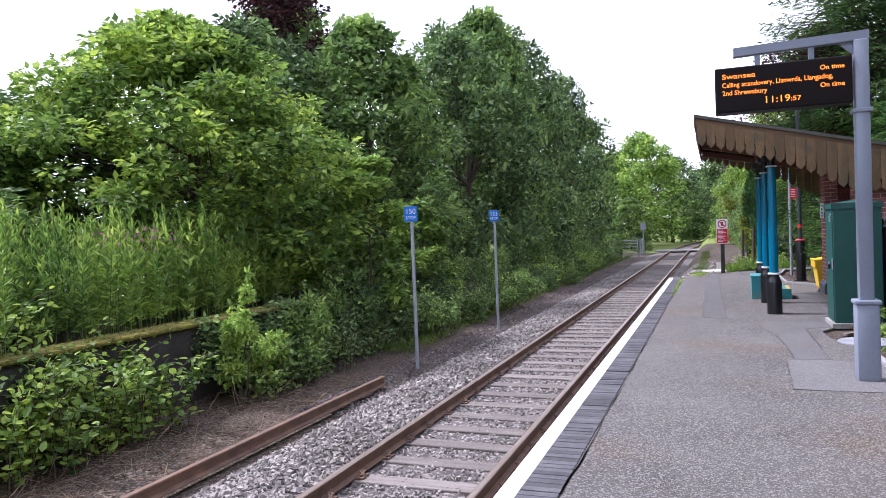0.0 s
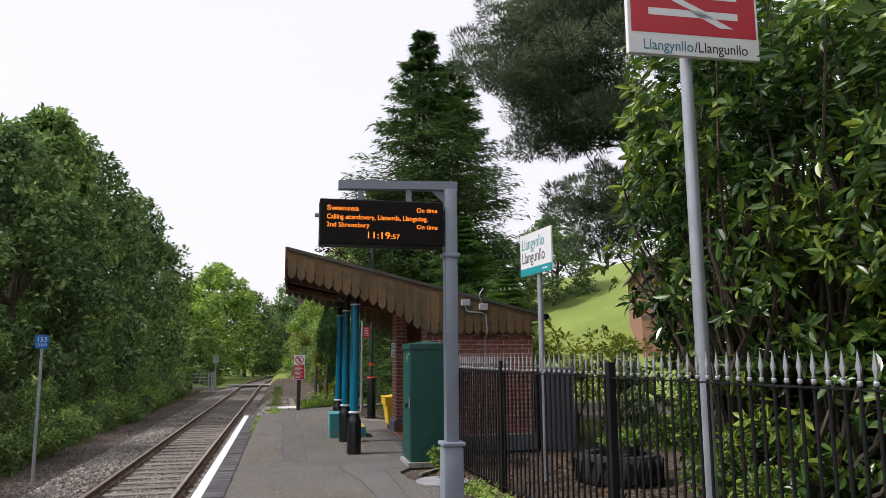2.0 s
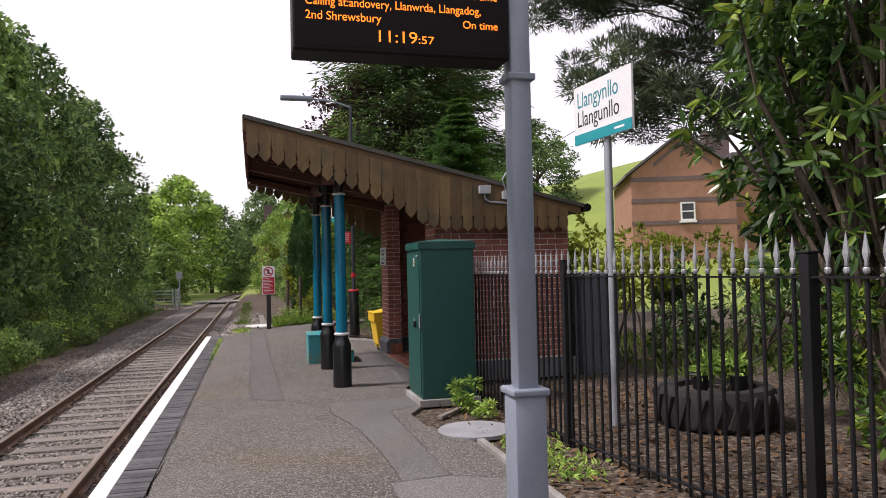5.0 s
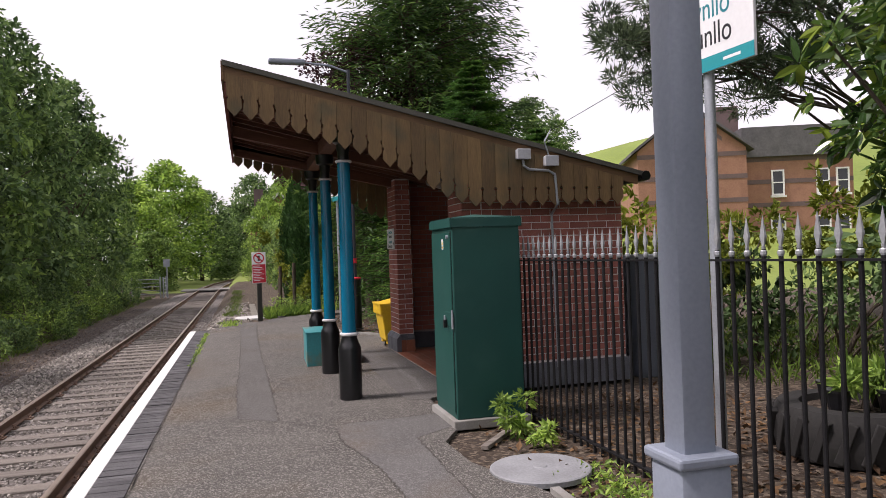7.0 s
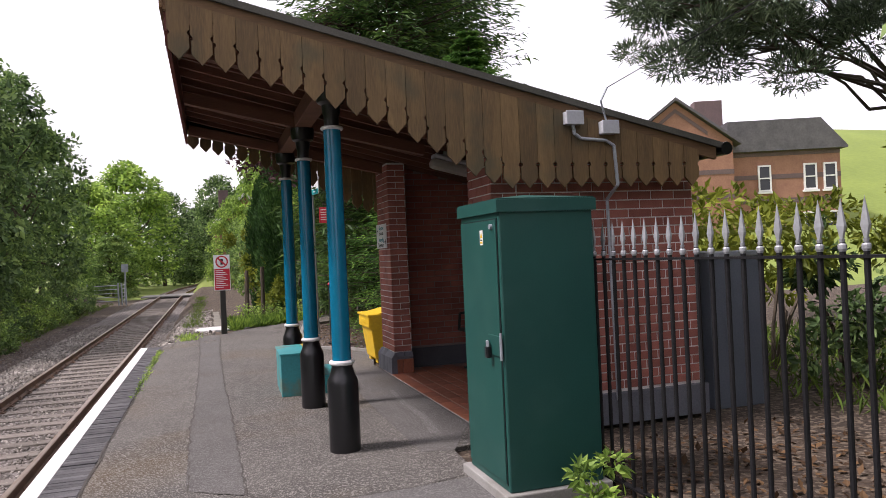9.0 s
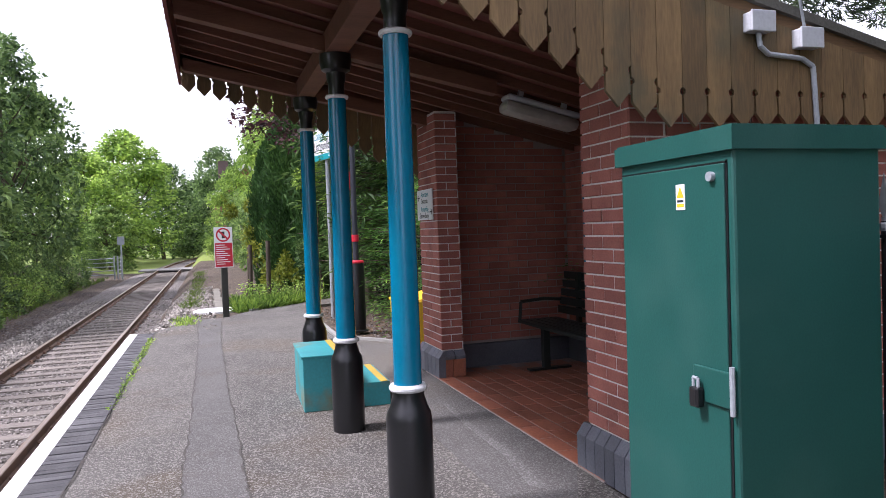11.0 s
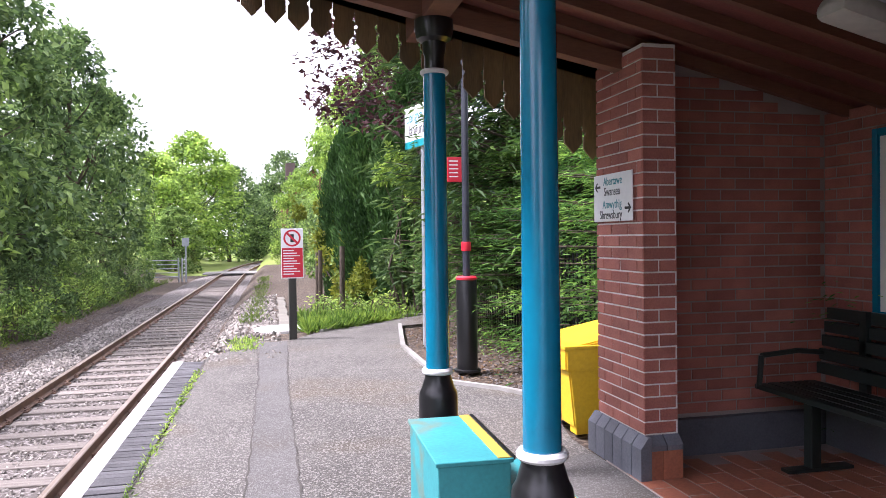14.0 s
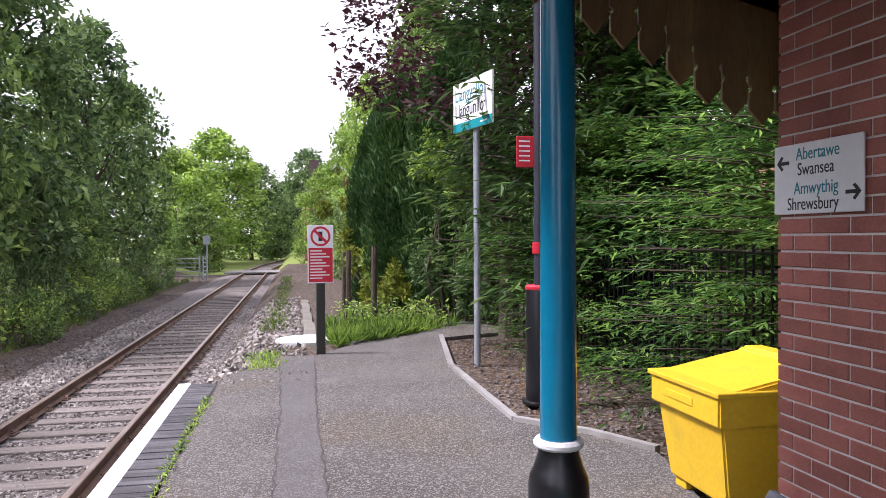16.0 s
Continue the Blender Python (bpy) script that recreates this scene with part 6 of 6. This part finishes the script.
def fireweed(seed, n, x0, x1, y0, y1, h0, h1, name, label):
    rng = np.random.default_rng(seed)
    P, D, Q, E, bm = [], [], [], [], bmesh.new()
    for i in range(n):
        x, y = rng.uniform(x0, x1), rng.uniform(y0, y1)
        z, h = height(x, y), rng.uniform(h0, h1)
        lean = rng.normal(size=2) * 0.10
        tube((x, y, z), (x + lean[0], y + lean[1], z + h), 0.006, 0.003, 4, bm, caps=False)
        k = 64
        f = rng.uniform(0.15, 1.0, k)
        a = rng.uniform(0, 2 * math.pi, k)
        P.append(np.stack([x + lean[0] * f, y + lean[1] * f, z + h * f], 1))
        D.append(np.stack([np.cos(a) * (1.15 - f), np.sin(a) * (1.15 - f), rng.uniform(0.1, 0.7, k)], 1))
    t = thing(name, 0, 0, 0, 0, label, "weeds", kind="stuff")
    part("stem", bm, L_MID, t)
    P, D = np.concatenate(P), np.concatenate(D)
    part("foliage", leaves("foliage", P, D, 0.15, 0.24, L_WILLOW, rng, up=0.6, fold=0.06), L_WILLOW, t)


def canes(name, n, xr, yr, reach, size, ratio, lm, seed, label, per=34, base=height):
    """A ragged thicket of arching stems with leaves all along them."""
    rng = np.random.default_rng(seed)
    t = thing(name, sum(xr) / 2, sum(yr) / 2, 0, 0, label, "shrub")
    ox, oy = sum(xr) / 2, sum(yr) / 2
    P, D, bm = [], [], bmesh.new()
    for i in range(n):
        x, y = rng.uniform(*xr), rng.uniform(*yr)
        z, h = base(x, y), rng.uniform(*reach)
        a = rng.uniform(0, 2 * math.pi)
        out = h * rng.uniform(0.15, 0.75)
        f = np.linspace(0.0, 1.0, 6)
        line = np.stack([x - ox + math.cos(a) * out * f ** 1.6, y - oy + math.sin(a) * out * f ** 1.6, z + h * (1.25 * f - 0.4 * f ** 3)], 1)
        for u, v in zip(line, line[1:]):
            tube(u, v, 0.007, 0.005, 4, bm, caps=False)
        k = rng.uniform(0.08, 1.0, per)
        q = np.stack([np.interp(k, f, line[:, j]) for j in range(3)], 1)
        P.append(q + rng.normal(size=q.shape) * 0.05)
        D.append(rng.normal(size=q.shape) * np.array((1, 1, 0.45)) + np.array((0, 0, 0.12)))
    tagged(part("stem", bm, BARK, t), kind="stuff")
    part("foliage", leaves("foliage", np.concatenate(P), np.concatenate(D), size, ratio, lm, rng, up=0.6, fold=0.1, oval=True), lm, t)


canes("bramble", 150, (-6.9, -5.75), (3.2, 8.0), (0.6, 1.5), 0.115, 0.62, L_HAZEL, 121, "sprawling arching bramble with broad leaves")
canes("bramble", 70, (-6.4, -5.6), (9.4, 11.6), (0.4, 1.1), 0.10, 0.55, L_MID, 122, "leafy bramble thicket hiding the old wall")
canes("bramble", 130, (-6.9, -5.5), (11.6, 17.0), (0.5, 1.35), 0.10, 0.5, L_DARK, 123, "dark bramble thicket below the trees")
canes("bramble", 190, (-6.9, -5.3), (17.0, 30.0), (0.4, 1.1), 0.11, 0.5, L_MID, 124, "ragged low bramble along the track")
canes("bramble", 170, (-7.0, -5.3), (30.0, 48.0), (0.5, 1.3), 0.13, 0.5, L_LIGHT, 125, "ragged low bramble along the track")
canes("weed", 90, (1.9, 3.6), (25.2, 27.4), (0.25, 0.6), 0.08, 0.4, L_LIGHT, 126, "green weeds among grass by the path", 22)
fireweed(81, 620, -10.0, -7.15, 4.5, 13.0, 1.1, 2.1, "willowherb", "tall green willowherb stand on the old platform")
fl_ = scatter("willowherb_flower", 190, lambda r, n: (r.normal(-7.7, 0.25, n), r.normal(9.0, 0.5, n)), lambda x, y: 1.45, 0.05, 0.7, FLOWER, 82, (0.0, 0.4), label="pink willowherb flowers", category="flowers")
scatter("white_flower", 40, band(-7.6, -6.7, 7.5, 10.5), lambda x, y: 0.75, 0.035, 0.9, L_WHITE, 83, (0, 0.4), label="small white umbel flowers", category="flowers")
shrub("bush", [(-5.9, 9.2, -0.25, 0.5, 0.65, 0.6), (-5.9, 9.3, 0.35, 0.35, 0.45, 0.45), (-5.8, 10.3, -0.45, 0.5, 0.7, 0.4)], 3000, 0.10, 0.5, L_LIGHT, 84, "leafy green bush growing beside the track", 0.02)
shrub("bush", [(-6.1, 12.2, -0.2, 0.7, 0.9, 0.7), (-6.3, 13.6, 0.1, 0.8, 0.8, 0.9)], 3600, 0.12, 0.45, L_MID, 86, "leafy bush at the foot of the trees", 0.02)
for k, (yy, hh, lm) in enumerate(((17, 0.7, L_MID), (19.5, 0.9, L_DARK), (22.5, 0.8, L_MID), (26, 0.9, L_MID), (29.5, 0.8, L_DARK), (33.5, 1.0, L_MID), (38, 1.0, L_DARK), (43, 1.2, L_MID), (48.5, 1.2, L_DARK), (54, 1.2, L_MID), (70, 1.4, L_DARK))):
    shrub("bush", [(-5.75 + 0.2 * (k % 3), yy, hh * 0.35 - 0.75, 0.8, 1.6, hh * 0.7), (-7.2, yy + 1.2, hh * 0.6 - 0.4, 0.9, 1.4, hh)], 3600, 0.13, 0.42, lm, 90 + k, "low green scrub along the track", 0.02)
def lz(x, y):
    return height(x, y)


scatter("ivy", 5200, lambda r, n: (r.uniform(-7.0, -6.35, n), r.choice([-4, 8.8], n) + r.uniform(0, 1, n) * 11 - 0.0), lambda x, y: -0.15 if not 6.9 < y < 8.7 else -0.75, 0.11, 0.6, L_MID, 112, (-0.5, 0.45), 0.4, -0.1, "trailing ivy and bramble over the old wall", "ivy")
scatter("ivy", 5200, lambda r, n: (r.uniform(-6.75, -6.3, n), 9.0 + 6.0 * r.uniform(0, 1, n)), lambda x, y: 0.15 * math.sin(y * 2.3) - 0.25, 0.11, 0.55, L_DARK, 114, (-0.5, 0.5), 0.4, -0.1, "dark ivy and bramble hanging over the old wall", "ivy")
scatter("moss_tuft", 2600, lambda r, n: (r.uniform(-7.1, -6.5, n), 4 + 6.6 * r.uniform(0, 1, n)), lambda x, y: 0.24, 0.05, 0.5, L_GOLD, 113, (-0.05, 0.04), 0.7, 0.2, "yellow moss on the old coping", "moss")
scatter("grass", 5000, band(-7.0, -5.0, 14, 60, 1.4), lz, 0.22, 0.12, L_GRASS, 101, (0, 0.05), 0.2, 1.2, "rough grass along the foot of the bank", "grass")
scatter("grass", 9500, lambda r, n: (np.clip(r.normal(2.7, 0.55, n), 1.7, 4.0), 23.7 + 3.2 * np.abs(r.normal(0, 0.5, n))), lambda x, y: lz(x, y) if y > 23.75 + (x - 1.9) * 0.95 else -5.0, 0.24, 0.08, L_WILLOW, 102, (0, 0.06), 0.2, 1.3, "bright green grass tuft by the path", "grass")
scatter("grass", 1300, lambda r, n: (r.normal(0.72, 0.14, n), r.uniform(26, 48, n)), lz, 0.13, 0.08, L_GRASS, 103, (0, 0.03), 0.2, 1.3, "thin strip of grass beside the line", "grass")
scatter("grass", 260, lambda r, n: (0.9 - 0.25 * r.uniform(0, 1, n) ** 1.0 + r.normal(0, 0.07, n), r.uniform(22.0, 23.2, n)), lz, 0.10, 0.16, L_LIGHT, 104, (0, 0.05), 0.3, 0.9, "small weeds at the platform end", "grass")
scatter("moss_weed", 420, lambda r, n: (r.normal(0.35, 0.02, n), 16 + 4.6 * r.uniform(0, 1, n) ** 0.7), lambda x, y: 0.0, 0.045, 0.3, L_LIGHT, 105, (0, 0.01), 0.3, 0.6, "tiny weeds in the coping joint", "weeds")
scatter("leaf_litter", 5200, band(2.92, 5.8, -1, 12.2), lambda x, y: -0.035, 0.075, 0.55, L_DEAD, 106, (0.0, 0.02), 0.9, 0.0, "fallen brown leaves on bare soil", "leaf litter")
scatter("leaf_litter", 1600, band(3.1, 4.4, 18.2, 24), lz, 0.05, 0.5, L_DEAD, 107, (0.0, 0.02), 0.9, 0.0, "fallen brown needles and leaves", "leaf litter")
scatter("weed_patch", 700, lambda r, n: (r.normal(3.3, 0.12, n), r.uniform(8.2, 9.9, n)), lambda x, y: -0.03, 0.06, 0.4, L_LIGHT, 108, (0, 0.03), 0.4, 0.5, "green weeds at the foot of the railings", "weeds")
scatter("dry_stalks", 420, band(-5.8, -4.4, 3.5, 11), lz, 0.5, 0.018, DRY, 109, (0.02, 0.09), 0.3, 0.06, "dead brown stalks lying beside the rail", "stalks", fold=0.01)
scatter("leaf_litter", 6500, band(-6.4, -4.25, 3, 40, 1.8), lz, 0.06, 0.5, L_DEAD, 110, (0.0, 0.015), 0.9, 0.0, "brown debris along the track side", "leaf litter")
scatter("grass", 3200, lambda r, n: (r.uniform(6.2, 12, n), r.uniform(11.5, 17, n)), lz, 0.2, 0.1, L_GRASS, 111, (0, 0.05), 0.2, 1.3, "rough garden grass behind the railings", "grass")

# ---------------- pieces of floors and walls ----------------
paver_me = link_mesh("paver", box(0, 0.245, 0, 0.068, -0.03, 0.0, 0.004), PAVER)
k, yy = 0, -1.7
while yy < 21.32:
    rr = random.Random(k)
    part("paver", paver_me, PAVER, platform, m=pose(0.1, yy, 0.004 + rr.uniform(-0.003, 0.004), rr.uniform(-2, 2), 0, rr.uniform(-0.6, 0.6)))
    yy += 0.0745
    k += 1
for r in range(11):
    yy, c = 12.885 - (0.15 if r % 2 else 0), 0
    while yy < 16.43:
        if yy + 0.29 < 16.44 and yy > 12.87:
            part("tile", TILE_MESH, TILE, fl, m=pose(3.29 + 0.149 * r, yy, 0.004))
        yy += 0.299
lay_bricks()
